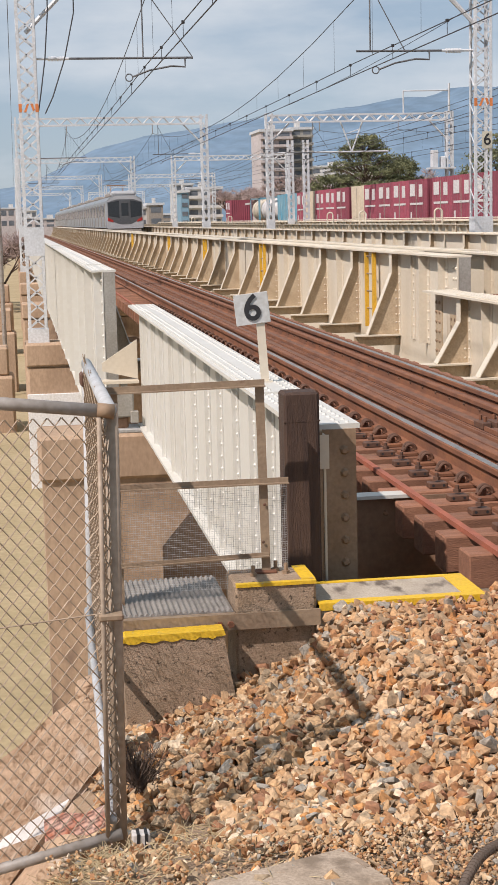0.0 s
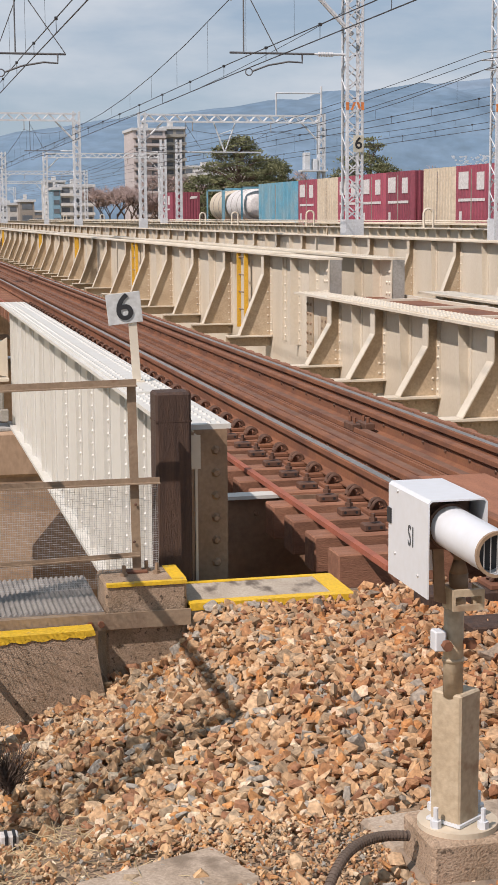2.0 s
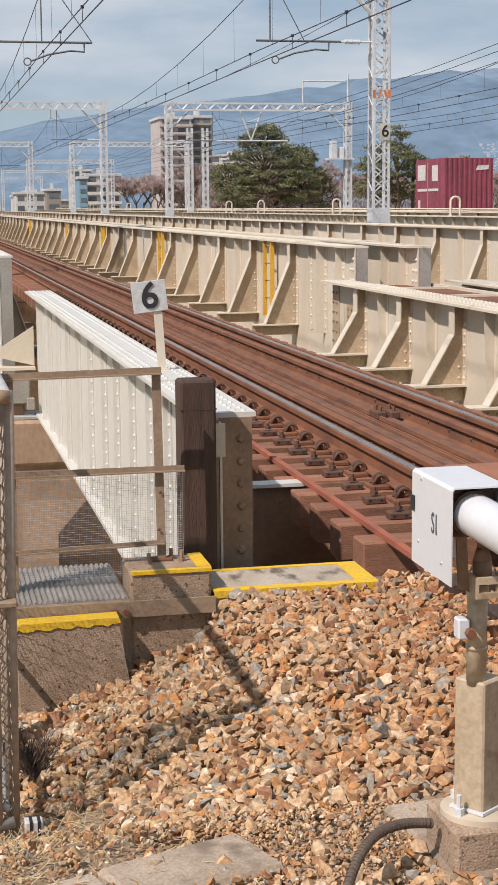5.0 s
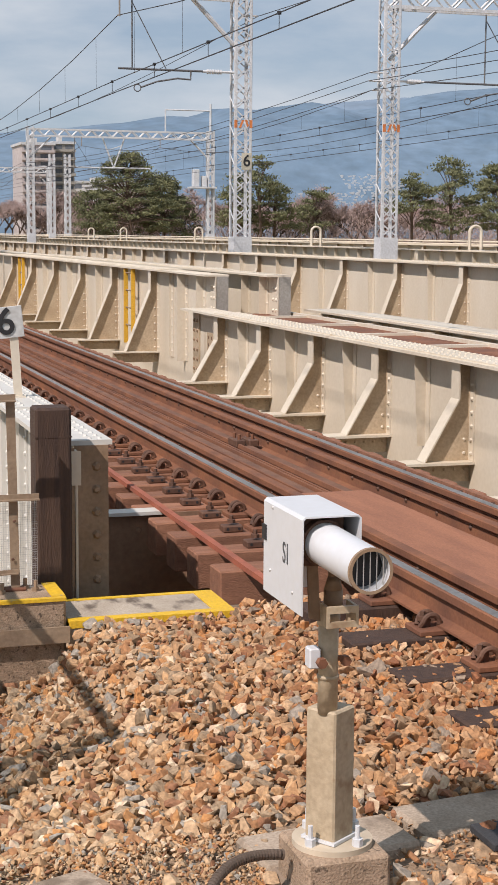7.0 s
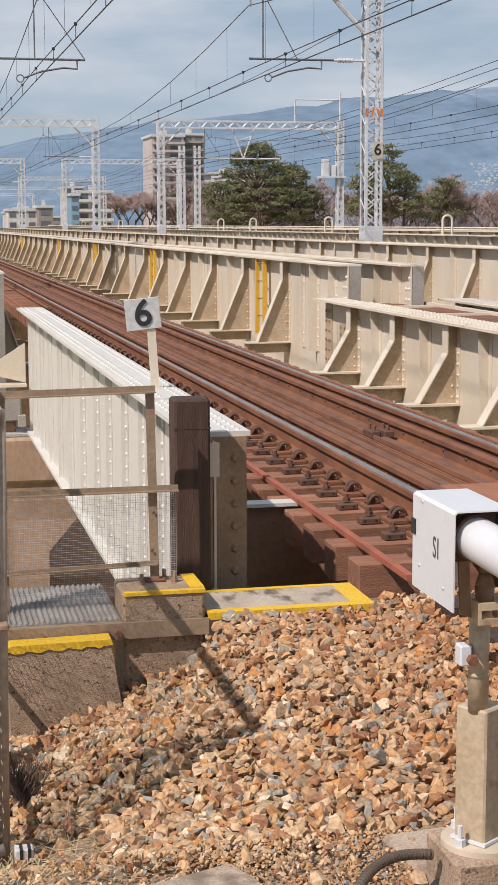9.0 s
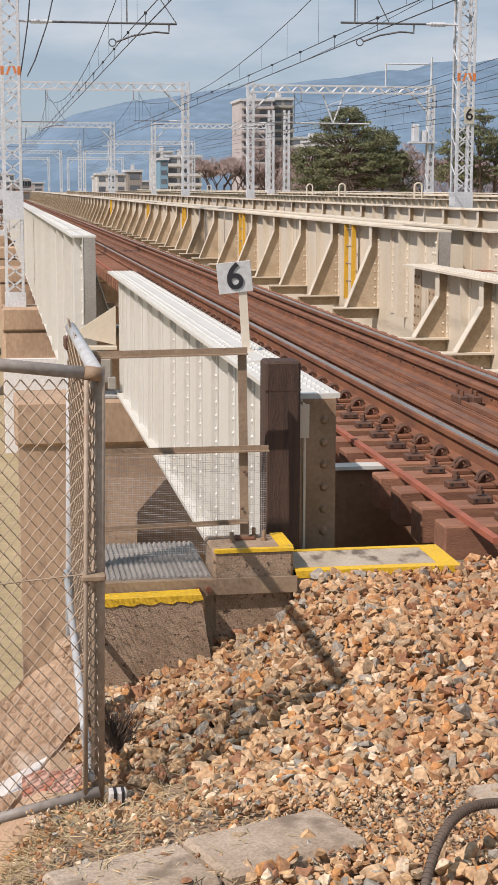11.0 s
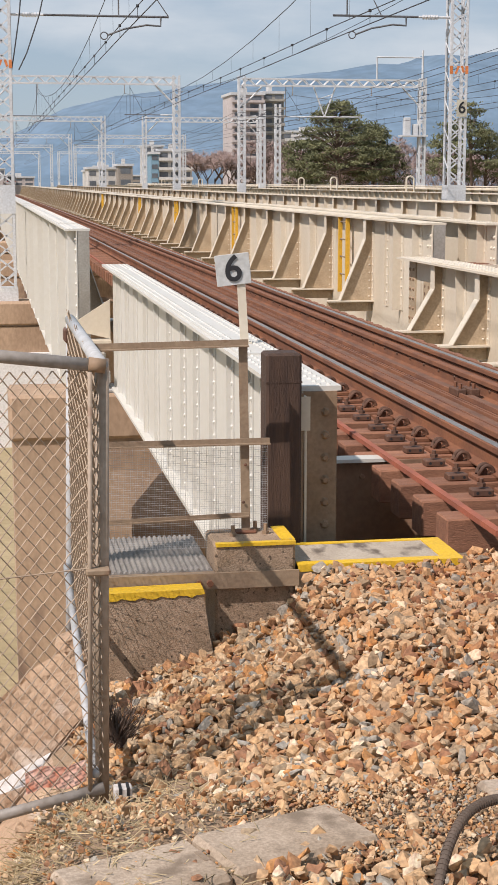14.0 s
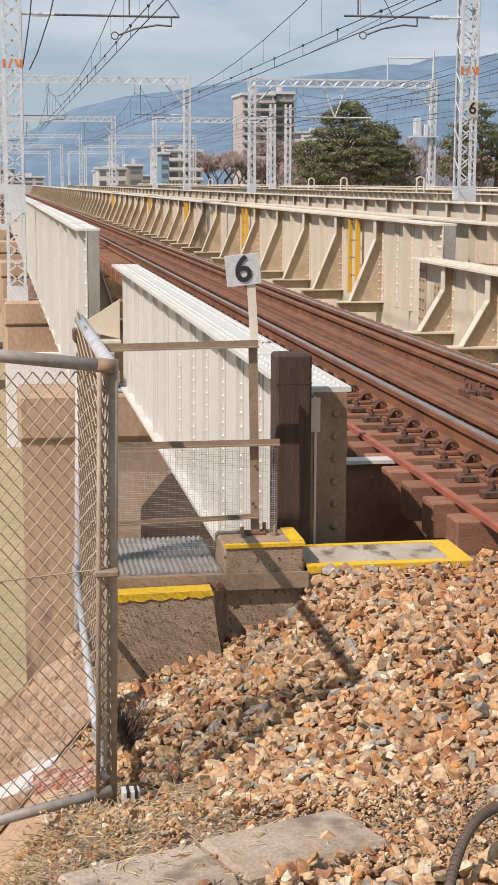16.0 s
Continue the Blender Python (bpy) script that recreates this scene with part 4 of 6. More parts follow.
part("box", Shape().box(23.8, 24.1, 97.2, 97.7, 4.5, 5.2, c=0.03), MAST, rl2)


def arm(x0, x1, y, z, hang, inward=False):
    """A horizontal steady arm from a mast, hung from the beam above, with its curved pull-off."""
    a = thing("steady_arm", "grey tube arm with insulator and curved pull-off", "cantilever", "steady arms")
    s = 1 if x1 > x0 else -1
    part("arm_tube", Shape().tube((x0 + s * 0.75, y, z), (x1, y, z), 0.028, 8), DARK_TUBE, a)
    ins = Shape()
    for i in range(6):
        ins.tube((x0 + s * (0.3 + 0.07 * i), y, z), (x0 + s * (0.34 + 0.07 * i), y, z), 0.06, 8)
    ins.tube((x0 - s * 0.03, y, z), (x0 + s * 0.8, y, z), 0.03, 8)
    part("insulator", ins, DET_WHITE, a)
    hx = x1 - s * (abs(x1 - x0) * hang)
    part("hanger", Shape().tube((hx, y, z), (hx, y, 7.45), 0.02, 6).tube((hx, y, 7.3), (hx - s * 0.9 if inward else x1, y, z), 0.013, 6), DARK_TUBE, a)
    px = x1 - s * (1.9 if inward else 0.2)
    s = -s if inward else s
    part("pull_off", Shape().path([(px, y, z), (px, y, z - 0.22), (px - s * 0.35, y, z - 0.2), (px - s * 0.9, y, z - 0.3), (px - s * 1.3, y, z - 0.45)], 0.026, 6), DARK_TUBE, a)
    cx, cz = px - s * 1.4, z - 0.47
    part("clip_ring", Shape().path([(cx + 0.09 * math.cos(q * math.pi / 5), y, cz + 0.09 * math.sin(q * math.pi / 5)) for q in range(11)], 0.016, 5), DARK_TUBE, a)


for y in MAST_Y[:3]:
    arm(-2.72, 1.15, y, 5.53, 0.32)
    arm(8.32, 5.3, y, 5.65, 0.12, True)
    arm(12.9, 16.6, y, 5.6, 0.3)


# ---- trackside things by the abutment ----
blk = thing("concrete_pedestal", "stained concrete pedestal with a yellow-painted top edge", "pedestal")
part("block", Shape().box(-2.48, -2.10, 7.36, 7.68, -0.75, -0.13, c=0.012), ROUGH_CONC, blk)
part("yellow_edge", Shape().box(-2.475, -2.10, 7.352, 7.385, -0.142, -0.126).box(-2.16, -2.095, 7.40, 7.68, -0.15, -0.126), YELLOW, blk, "thick yellow paint")
for x, y in ((-2.37, 7.52), (-2.21, 7.54), (-2.25, 7.6)):
    part("anchor_bolt", Shape().tube((x, y, -0.13), (x, y, -0.08), 0.010, 6).tube((x, y, -0.13), (x, y, -0.115), 0.018, 6), END_STEEL, blk)
step = thing("concrete_step", "rough pitted concrete step with a yellow painted edge", "step")
part("block", Shape().prism([(-3.02, -0.305), (-2.56, -0.295), (-2.53, -0.5), (-2.45, -0.95), (-3.0, -0.95)], 7.2, 7.315), ROUGH_CONC, step)
part("yellow_edge", Shape().prism([(-3.025 + 0.475 * i / 24, -0.332 + 0.01 * i / 24 + 0.011 * math.sin(i * 2.3) * math.sin(i * 0.9 + 1)) for i in range(25)] + [(-2.557, -0.292), (-3.0, -0.298), (-3.025, -0.315)], 7.194, 7.3), YELLOW, step, "yellow paint band")
sl = thing("edge_slab", "pale concrete edge slab bordered with yellow paint", "slab")
part("slab", Shape().box(-2.09, -1.30, 7.34, 7.77, -0.42, -0.24, c=0.008), SLAB_CONC, sl)
part("yellow_border", Shape().box(-2.09, -1.29, 7.335, 7.40, -0.27, -0.236).box(-1.39, -1.29, 7.40, 7.77, -0.26, -0.236).box(-2.09, -1.39, 7.735, 7.772, -0.26, -0.236),
     YELLOW, sl, "yellow paint border")
gr = thing("steel_grating", "grey ribbed steel walkway grating", "grating")
prof = []
for i in range(81):
    prof.append((-3.0 + 0.51 * i / 80, -0.245 + (0.0045 if i % 4 in (1, 2) else -0.0045)))
part("ribbed_plate", Shape().prism(prof + [(-2.49, -0.275), (-3.0, -0.275)], 7.36, 8.06), GRATE, gr)
part("front_angle", Shape().box(-3.02, -2.09, 7.318, 7.332, -0.33, -0.255).box(-3.02, -2.485, 7.332, 7.38, -0.265, -0.255), RAILING, gr, "brown-grey angle bar along the front")
part("angle_bolts", Shape().tube((-2.56, 7.30, -0.3), (-2.56, 7.32, -0.3), 0.016, 6).tube((-2.51, 7.30, -0.3), (-2.51, 7.32, -0.3), 0.016, 6), RUST, gr)

hr = thing("handrail", "brown-grey angle-iron handrail with fine wire mesh", "handrail")


def angle_bar(a, b, w, up):
    """An L-shaped bar between two points."""
    a, b = Vector(a), Vector(b)
    d = (b - a).normalized()
    u = Vector(up)
    v = d.cross(u).normalized()
    s = Shape()
    for p, q in ((u * w, v * 0.006), (v * w, u * 0.006)):
        s.add([a, a + p, a + p + q, a + q, b, b + p, b + p + q, b + q], [(0, 1, 2, 3), (4, 7, 6, 5), (0, 4, 5, 1), (1, 5, 6, 2), (2, 6, 7, 3), (3, 7, 4, 0)])
    return s


lean = Matrix.Translation((-2.318, 7.58, -0.13)) @ Matrix.Rotation(radians(-0.9), 4, "Y")
part("post", Shape().box(0, 0.042, 0, 0.006, 0, 0.917, lean).box(0.036, 0.042, 0.006, 0.045, 0, 0.917, lean), RAILING, hr)
part("foot_plate", Shape().box(-2.36, -2.25, 7.55, 7.62, -0.13, -0.118, c=0.003), RUST, hr)
part("post", angle_bar((-3.02, 7.58, -0.25), (-3.02, 7.58, 0.785), 0.045, (1, 0, 0)), RAILING, hr)
part("top_rail", angle_bar((-3.04, 7.575, 0.752), (-2.288, 7.575, 0.762), 0.033, (0, 0, 1)), RAILING, hr)
part("middle_rail", angle_bar((-3.02, 7.573, 0.298), (-2.185, 7.573, 0.298), 0.029, (0, 0, 1)), RAILING, hr)
part("lower_rail", angle_bar((-3.02, 7.573, -0.068), (-2.285, 7.573, -0.05), 0.021, (0, 0, 1)), RAILING, hr)
for x, z in ((-2.30, 0.315), (-2.47, 0.312), (-2.86, 0.31), (-2.30, 0.2), (-2.31, 0.02)):
    part("rivet", Shape().dome((x, 7.572, z), (0, -1, 0), 0.008, 0.006), DARK_RUST, hr)
ms = Shape()
for i in range(72):
    x = -2.99 + 0.8 * i / 71
    ms.tube((x, 7.6, -0.2), (x, 7.6, 0.30), 0.0008, 3, caps=False)
for i in range(46):
    z = -0.2 + 0.50 * i / 45
    ms.tube((-2.99, 7.6, z), (-2.19, 7.6, z), 0.0008, 3, caps=False)
tagged(part("wire_mesh", ms, GALV, hr, "fine square wire mesh"), kind="stuff")

tp = thing("timber_post", "dark creosoted timber post, split and weathered", "post")
part("timber", Shape().box(-2.16, -1.985, 7.79, 7.96, -1.0, 0.70, c=0.012), TIMBER, tp)
part("strap_mark", Shape().box(-2.1615, -1.9835, 7.7885, 7.9615, 0.555, 0.562), TIMBER, tp)


def digit_six(cx, y, cz, h):
    """The figure 6 as built-in font geometry, facing the camera side."""
    cu = bpy.data.curves.new("figure", "FONT")
    cu.body, cu.size, cu.align_x, cu.align_y, cu.extrude, cu.offset = "6", h * 1.38, "CENTER", "CENTER", 0.002, h * 0.02
    ob = new("figure", cu)
    ob.matrix_basis = Matrix.Translation((cx, y, cz)) @ Matrix.Rotation(radians(90), 4, "X")
    me = bpy.data.meshes.new_from_object(ob.evaluated_get(bpy.context.evaluated_depsgraph_get()))
    bpy.data.objects.remove(ob)
    f = new("figure", me)
    me.materials.clear()
    me.materials.append(BLACK)
    f.matrix_basis = Matrix.Translation((cx, y, cz)) @ Matrix.Rotation(radians(90), 4, "X")
    return f


sg = thing("number_sign", "small grey plate sign with a black 6 on a cream post", "sign")
sm = Matrix.Translation((-1.980, 9.93, 0.985)) @ Matrix.Rotation(radians(-6), 4, "Y")
part("plate", Shape().box(-0.108, 0.108, 0, 0.005, -0.096, 0.096, c=0.002), SIGN, sg, at=sm)
fg = digit_six(-1.980, 9.925, 0.985, 0.165)
fg.matrix_basis = Matrix.Translation((-1.980, 9.925, 0.985)) @ Matrix.Rotation(radians(-6), 4, "Y") @ Matrix.Rotation(radians(90), 4, "X")
fg.parent = sg
tilt = Matrix.Translation((-1.89, 9.94, 0.52)) @ Matrix.Rotation(radians(-3.5), 4, "Y")
pst = Shape().box(-0.04, 0.005, 0, 0.008, 0, 0.40, tilt).box(0.005, 0.012, 0, 0.05, 0, 0.40, tilt).box(-1.97, -1.86, 9.92, 10.04, 0.522, 0.534)
part("post", pst, CREAM, sg)

# number plate on the mast
ms2 = thing("mast_number", "small pale plate with a black 6 on the mast", "sign")
part("plate", Shape().box(8.50, 8.77, 39.03, 39.05, 3.17, 3.6), PLATE_PALE, ms2)
f2 = digit_six(8.635, 39.025, 3.39, 0.30)
f2.parent = ms2


# ---- fence ----
def chain_link(name_shape, x0, x1, z0, z1, pitch, r, rise=0.054, shear=0.0):
    """Diamond mesh of bent wires in the plane y = 0."""
    n = int((x1 - x0) / pitch) + 1
    for i in range(n + 1):
        for s in (1, -1):
            pts, k = [], 0
            z = z0 + shear * (i * pitch)
            while z <= z1:
                pts.append((x0 + i * pitch + s * (pitch / 2 if k % 2 else -pitch / 2) * 0.96, 0.004 * s * (1 if k % 2 else -1), z))
                z += rise
                k += 1
            name_shape.path(pts, r, 4)
    return name_shape


fn = thing("chain_link_fence", "grey tube-framed chain-link fence with rusty joints", "fence")
part("top_tube", Shape().tube((-3.75, 5.4, 1.012), (-3.13, 5.4, 0.941), 0.021, 12), GREY_PAINT, fn, smooth=True)
part("bottom_tube", Shape().tube((-3.75, 5.4, -0.600), (-3.145, 5.4, -0.470), 0.019, 12), GREY_PAINT, fn, smooth=True)
part("corner_post", Shape().tube((-3.150, 5.44, -0.56), (-3.128, 5.44, 0.96), 0.023, 12), FENCE_POST, fn, smooth=True)
part("frame_post", Shape().tube((-3.193, 5.39, -0.50), (-3.170, 5.39, 0.925), 0.008, 10), FENCE_POST, fn, smooth=True)
part("back_post", Shape().tube((-3.152, 7.57, -1.1), (-3.113, 7.57, 0.897), 0.019, 12), PALE_TUBE, fn, smooth=True)
part("back_top_tube", Shape().tube((-3.135, 5.4, 0.945), (-3.111, 7.6, 0.897), 0.0243, 12), PALE_TUBE, fn, smooth=True)
part("back_bottom_tube", Shape().tube((-3.175, 5.4, -0.42), (-3.152, 7.55, -0.252), 0.016, 10), PALE_TUBE, fn, smooth=True)
part("joint_collar", Shape().tube((-3.175, 5.4, 0.948), (-3.12, 5.4, 0.940), 0.0235, 12), END_STEEL, fn, smooth=True)
part("end_clamp", Shape().box(-3.145, -3.08, 7.5, 7.62, 0.80, 0.86, c=0.008), DARK_RUST, fn)
part("clamp", Shape().box(-3.195, -3.115, 5.37, 5.47, 0.262, 0.284, c=0.005), RAILING, fn)
net = chain_link(Shape(), -3.76, -3.205, -0.53, 0.96, 0.045, 0.0025)
o = part("mesh_panel", net, WIRE, fn)
o.location.y = 5.4
tagged(o, "brown aged chain-link wire", kind="stuff")
net2 = chain_link(Shape(), 0.02, 2.12, -0.4, 0.95, 0.045, 0.0017, shear=0.0781)
o = part("mesh_panel", net2, WIRE, fn)
o.matrix_basis = Matrix.Translation((-3.15, 5.4, 0)) @ Matrix.Rotation(radians(89.37), 4, "Z")
tagged(o, kind="stuff")
part("tension_wire", Shape().path([(-3.75, 5.395, 0.235), (-3.45, 5.395, 0.262), (-3.17, 5.395, 0.285)], 0.0025, 4), WIRE, fn)


# ---- detector on its post ----
det = thing("trackside_detector", "white boxed detector with a round hood on a beige post", "detector")
X0, X1, Y0, Y1, Z0, Z1 = -2.127, -1.970, 4.05, 4.356, 0.595, 0.845
part("hood", Shape().prism([(X0, Z0), (X0, Z1 - 0.008), (X0 + 0.008, Z1), (X1 - 0.008, Z1), (X1, Z1 - 0.008), (X1, Z0 + 0.06), (X1 - 0.004, Z0 + 0.06), (X1 - 0.004, Z1 - 0.01),
                            (X1 - 0.01, Z1 - 0.004), (X0 + 0.01, Z1 - 0.004), (X0 + 0.004, Z1 - 0.01), (X0 + 0.004, Z0)], Y0, Y1), DET_WHITE, det, "white sheet-metal hood")
part("back_plate", Shape().box(X0 + 0.005, X1 - 0.005, Y1 - 0.006, Y1 - 0.002, Z0, Z1 - 0.006), DET_WHITE, det)
part("inner_case", Shape().box(X0 + 0.02, X1 - 0.02, Y0 + 0.07, Y1 - 0.02, Z0 + 0.11, Z1 - 0.012, c=0.004), DARK_RUST, det, "dark inner case")
t0, t1 = Vector((-2.052, 4.12, 0.768)), Vector((-2.045, 3.80, 0.759))
tb = Shape()
n = 28
for (ra_, rb_, a, b) in ((0.054, 0.054, t0, t1), (0.049, 0.049, t0, t1)):
    tb.tube(a, b, ra_, n, rb_, caps=False)
d = (t1 - t0).normalized()
k = len(tb.v)
ring = [(math.cos(2 * math.pi * i / n), math.sin(2 * math.pi * i / n)) for i in range(n)]
tb.add([t1 + Vector((c * r, 0, s * r)) for r in (0.054, 0.049) for c, s in ring], [(i, (i + 1) % n, n + (i + 1) % n, n + i) for i in range(n)])
tube_ob = part("lens_tube", tb, DET_WHITE, det, "white lens tube", smooth=True)
part("tube_rim", Shape().add([t1 + Vector((c * r, -0.002, s_ * r)) for r in (0.0555, 0.0475) for c, s_ in ring], [(i, (i + 1) % n, n + (i + 1) % n, n + i) for i in range(n)])
     .tube(t1 + Vector((0, 0.008, 0)), t1 + Vector((0, -0.002, 0)), 0.0556, n, caps=False), END_STEEL, tube_ob, "brown rubber rim")
part("tube_collar", Shape().tube(t0 + Vector((0, -0.03, 0)), t0, 0.06, 24), DARK_RUST, tube_ob)
part("lens_face", Shape().tube(t1 + Vector((0, 0.05, 0)), t1 + Vector((0, 0.055, 0)), 0.049, 24), BLACK, tube_ob)
gl = Shape()
for i in range(5):
    x = -0.033 + 0.0165 * i
    h = math.sqrt(0.048 ** 2 - x * x)
    gl.box(t1.x + x - 0.0008, t1.x + x + 0.0008, t1.y + 0.004, t1.y + 0.007, t1.z - h, t1.z + h)
part("grille", gl, GALV, tube_ob)
NX = -1.998
part("neck", Shape().tube((NX, 4.17, 0.575), (NX, 4.17, 0.63), 0.025, 14).tube((NX, 4.17, 0.63), (NX, 4.17, 0.665), 0.025, 14, 0.014).tube((NX, 4.17, 0.665), (NX, 4.17, 0.72), 0.014, 14), END_STEEL, det, "rusty tapered neck", smooth=True)
yk = Shape().box(NX - 0.042, NX - 0.034, 4.10, 4.17, 0.545, 0.60).box(NX + 0.036, NX + 0.044, 4.10, 4.17, 0.545, 0.60).box(NX - 0.034, NX + 0.036, 4.10, 4.112, 0.545, 0.56).box(NX - 0.034, NX + 0.036, 4.10, 4.112, 0.582, 0.60)
part("yoke", yk, BEIGE, det, "beige clamp bracket")
part("support_plate", Shape().prism([(NX - 0.075, 0.565), (NX - 0.045, 0.555), (NX - 0.055, 0.72), (NX - 0.083, 0.72)], 4.14, 4.148), END_STEEL, det)
part("pole", Shape().tube((NX, 4.2, 0.29), (NX, 4.2, 0.56), 0.0265, 20).tube((NX, 4.2, 0.385), (NX, 4.2, 0.395), 0.029, 20).tube((NX, 4.2, 0.53), (NX, 4.2, 0.56), 0.03, 20), BEIGE, det, smooth=True)
part("pole_clamp", Shape().box(NX - 0.062, NX - 0.03, 4.17, 4.21, 0.42, 0.475, c=0.004), DET_WHITE, det)
part("clamp_bolt", Shape().tube((NX - 0.045, 4.19, 0.44), (NX + 0.045, 4.19, 0.44), 0.008, 8).tube((NX + 0.034, 4.172, 0.44), (NX + 0.034, 4.152, 0.44), 0.014, 6).tube((NX - 0.034, 4.166, 0.44), (NX - 0.034, 4.146, 0.44), 0.014, 6), RUST, det)
sq = Matrix.Translation((-1.981, 4.22, 0)) @ Matrix.Rotation(radians(35), 4, "Z")
part("square_post", Shape().box(-0.047, 0.047, -0.047, 0.047, -0.055, 0.302, sq, c=0.005), BEIGE, det)
part("post_foot", Shape().box(-0.054, 0.054, -0.054, 0.054, -0.058, -0.05, sq), DET_WHITE, det)
part("base_flange", Shape().tube((-1.972, 4.22, -0.075), (-1.972, 4.22, -0.06), 0.108, 40), BEIGE_C, det, smooth=False)
for a in range(4):
    q = (-1.972 + 0.088 * math.cos(a * math.pi / 2 + 0.5), 4.22 + 0.088 * math.sin(a * math.pi / 2 + 0.5))
    part("base_bolt", Shape().tube((*q, -0.06), (*q, -0.005), 0.007, 8).tube((*q, -0.06), (*q, -0.04), 0.015, 6), DET_WHITE, det)
for yy, zz in ((4.28, 0.83), (4.12, 0.64), (4.3, 0.66)):
    part("cap_screw", Shape().dome((X0, yy, zz), (-1, 0, 0), 0.006, 0.004), GALV, det)
part("latch", Shape().box(X0 - 0.004, X0, 4.33, 4.358, 0.735, 0.775), BLACK, det)
cu = bpy.data.curves.new("marking", "FONT")
cu.body, cu.size, cu.extrude, cu.align_x, cu.align_y = "S1", 0.078, 0.0006, "CENTER", "CENTER"
tmp = new("marking", cu)
mk_me = bpy.data.meshes.new_from_object(tmp.evaluated_get(bpy.context.evaluated_depsgraph_get()))
bpy.data.objects.remove(tmp)
mk_me.materials.clear()
mk_me.materials.append(GREY_MARK)
mk = new("marking", mk_me)
mk.parent = det
mk.matrix_basis = Matrix.Translation((X0 - 0.0012, 4.172, 0.728)) @ Matrix.Rotation(radians(-90), 4, "Z") @ Matrix.Rotation(radians(90), 4, "X") @ Matrix.Diagonal((0.68, 1, 1, 1))
bb = thing("detector_base", "small weathered concrete base block of the detector", "base block")
part("block", Shape().box(-2.085, -1.85, 4.1, 4.34, -0.3, -0.075, c=0.01), ROUGH_CONC, bb)
part("lower_block", Shape().box(-2.10, -1.835, 4.085, 4.36, -0.35, -0.185, c=0.012), CONCRETE, bb)

hose = thing("conduit_hose", "grey-brown ribbed conduit looping into the ballast", "conduit")
hp = []
for i in range(25):
    a = i / 24
    hp.append((-2.12 - 0.36 * a ** 0.9 - 0.02 * math.sin(a * 3), 4.2 - 0.36 * a ** 1.6, -0.085 + 0.03 * math.sin(a * math.pi) - 0.16 * a ** 3))
part("hose", Shape().path(hp, 0.0125, 12), HOSE, hose, smooth=True)
rb = Shape()
for p_, q_ in zip(hp, hp[1:]):
    for j in range(2):
        c_ = Vector(p_).lerp(Vector(q_), j / 2)
        dd = (Vector(q_) - Vector(p_)).normalized() * 0.003
        rb.tube(c_ - dd, c_ + dd, 0.0142, 12)
part("ribs", rb, HOSE, hose)


# ---- trough lids in the gravel ----
def lid(x0, x1, y, turn, label, z=-0.2, w=0.24):
    m = Matrix.Translation(((x0 + x1) / 2, y, z)) @ Matrix.Rotation(radians(turn), 4, "Z")
    h = (x1 - x0) / 2
    return single("trough_lid", Shape().box(-h, h, -w / 2, w / 2, -0.07, 0.012, m, c=0.012), LID_CONC, label, "concrete lid", "trough lids")


for xa, xb, dz in ((-0.46, -0.062, -0.006), (-0.055, 0.385, 0.0)):
    lm = Matrix.Translation((-2.90, 4.262, -0.2 + dz)) @ Matrix.Rotation(radians(20), 4, "Z")
    ld = thing("trough_lid", "dirty grey concrete trough lid half buried in gravel", "concrete lid", "trough lids")
    part("slab", Shape().box(xa, xb, -0.135, 0.125, -0.07, 0.012, lm, c=0.014), LID_CONC, ld)
    part("finger_notch", Shape().box(xb - 0.03, xb - 0.012, -0.03, 0.03, 0.0115, 0.0135, lm), CONCRETE, ld)
lid(-2.12, -1.63, 4.5, 6, "pale concrete trough lid beside the detector base")
lid(-1.60, -1.05, 4.6, 7, "pale concrete trough lid beside the detector base")
fine = []
rg = random.Random(8)
for i in range(9000):
    x, y = rg.uniform(-3.4, -0.9), rg.uniform(4.12, 4.66)
    if x > -2.62 and x < -2.0 or rg.random() < 0.3:
        fine.append((x, y, -0.205 + rg.uniform(-0.004, 0.008)))
stone_cloud("fine_gravel", fine, "fine sandy gravel between the trough lids", STONE, 0.0035, 0.0075)
# Dark flat box put in as the detector's cast shadow on the gravel.
single("rubber_mat", Shape().box(-1.45, -1.0, 4.3, 4.46, -0.2, -0.175, c=0.004), SHADOW_TONE, "dark patch standing in for the detector's shadow on the gravel", "mat")

# rubble, weeds and scraps by the fence
rock_spots = thing("rubble_slope", "broken pinkish rock pitching on the bank beside the fence", "rocks", kind="stuff")
rg = random.Random(12)
rs = Shape()
bm_r = bmesh.new()
bmesh.ops.create_icosphere(bm_r, subdivisions=2, radius=1)
ico_v, ico_f = [v.co.copy() for v in bm_r.verts], [[v.index for v in f.verts] for f in bm_r.faces]
bm_r.free()
for i in range(46):
    x, y = rg.uniform(-4.6, -3.28), rg.uniform(5.9, 8.4)
    s = rg.uniform(0.06, 0.15)
    m = Matrix.Translation((x, y, ground_height(x, y) - 0.02)) @ Euler((rg.uniform(0, 6), rg.uniform(0, 6), rg.uniform(0, 6))).to_matrix().to_4x4()
    rs.add([Vector((v.x * s * 1.2, v.y * s, v.z * s * 0.6)) * (1 + 0.35 * noise.noise(v * 1.7 + Vector((i, 0, 0)))) for v in ico_v], ico_f, m)
part("rocks", rs, ROCK, rock_spots)
bm_r = bmesh.new()
bmesh.ops.create_icosphere(bm_r, subdivisions=4, radius=1)
big_v, big_f = [v.co.copy() for v in bm_r.verts], [[v.index for v in f.verts] for f in bm_r.faces]
bm_r.free()
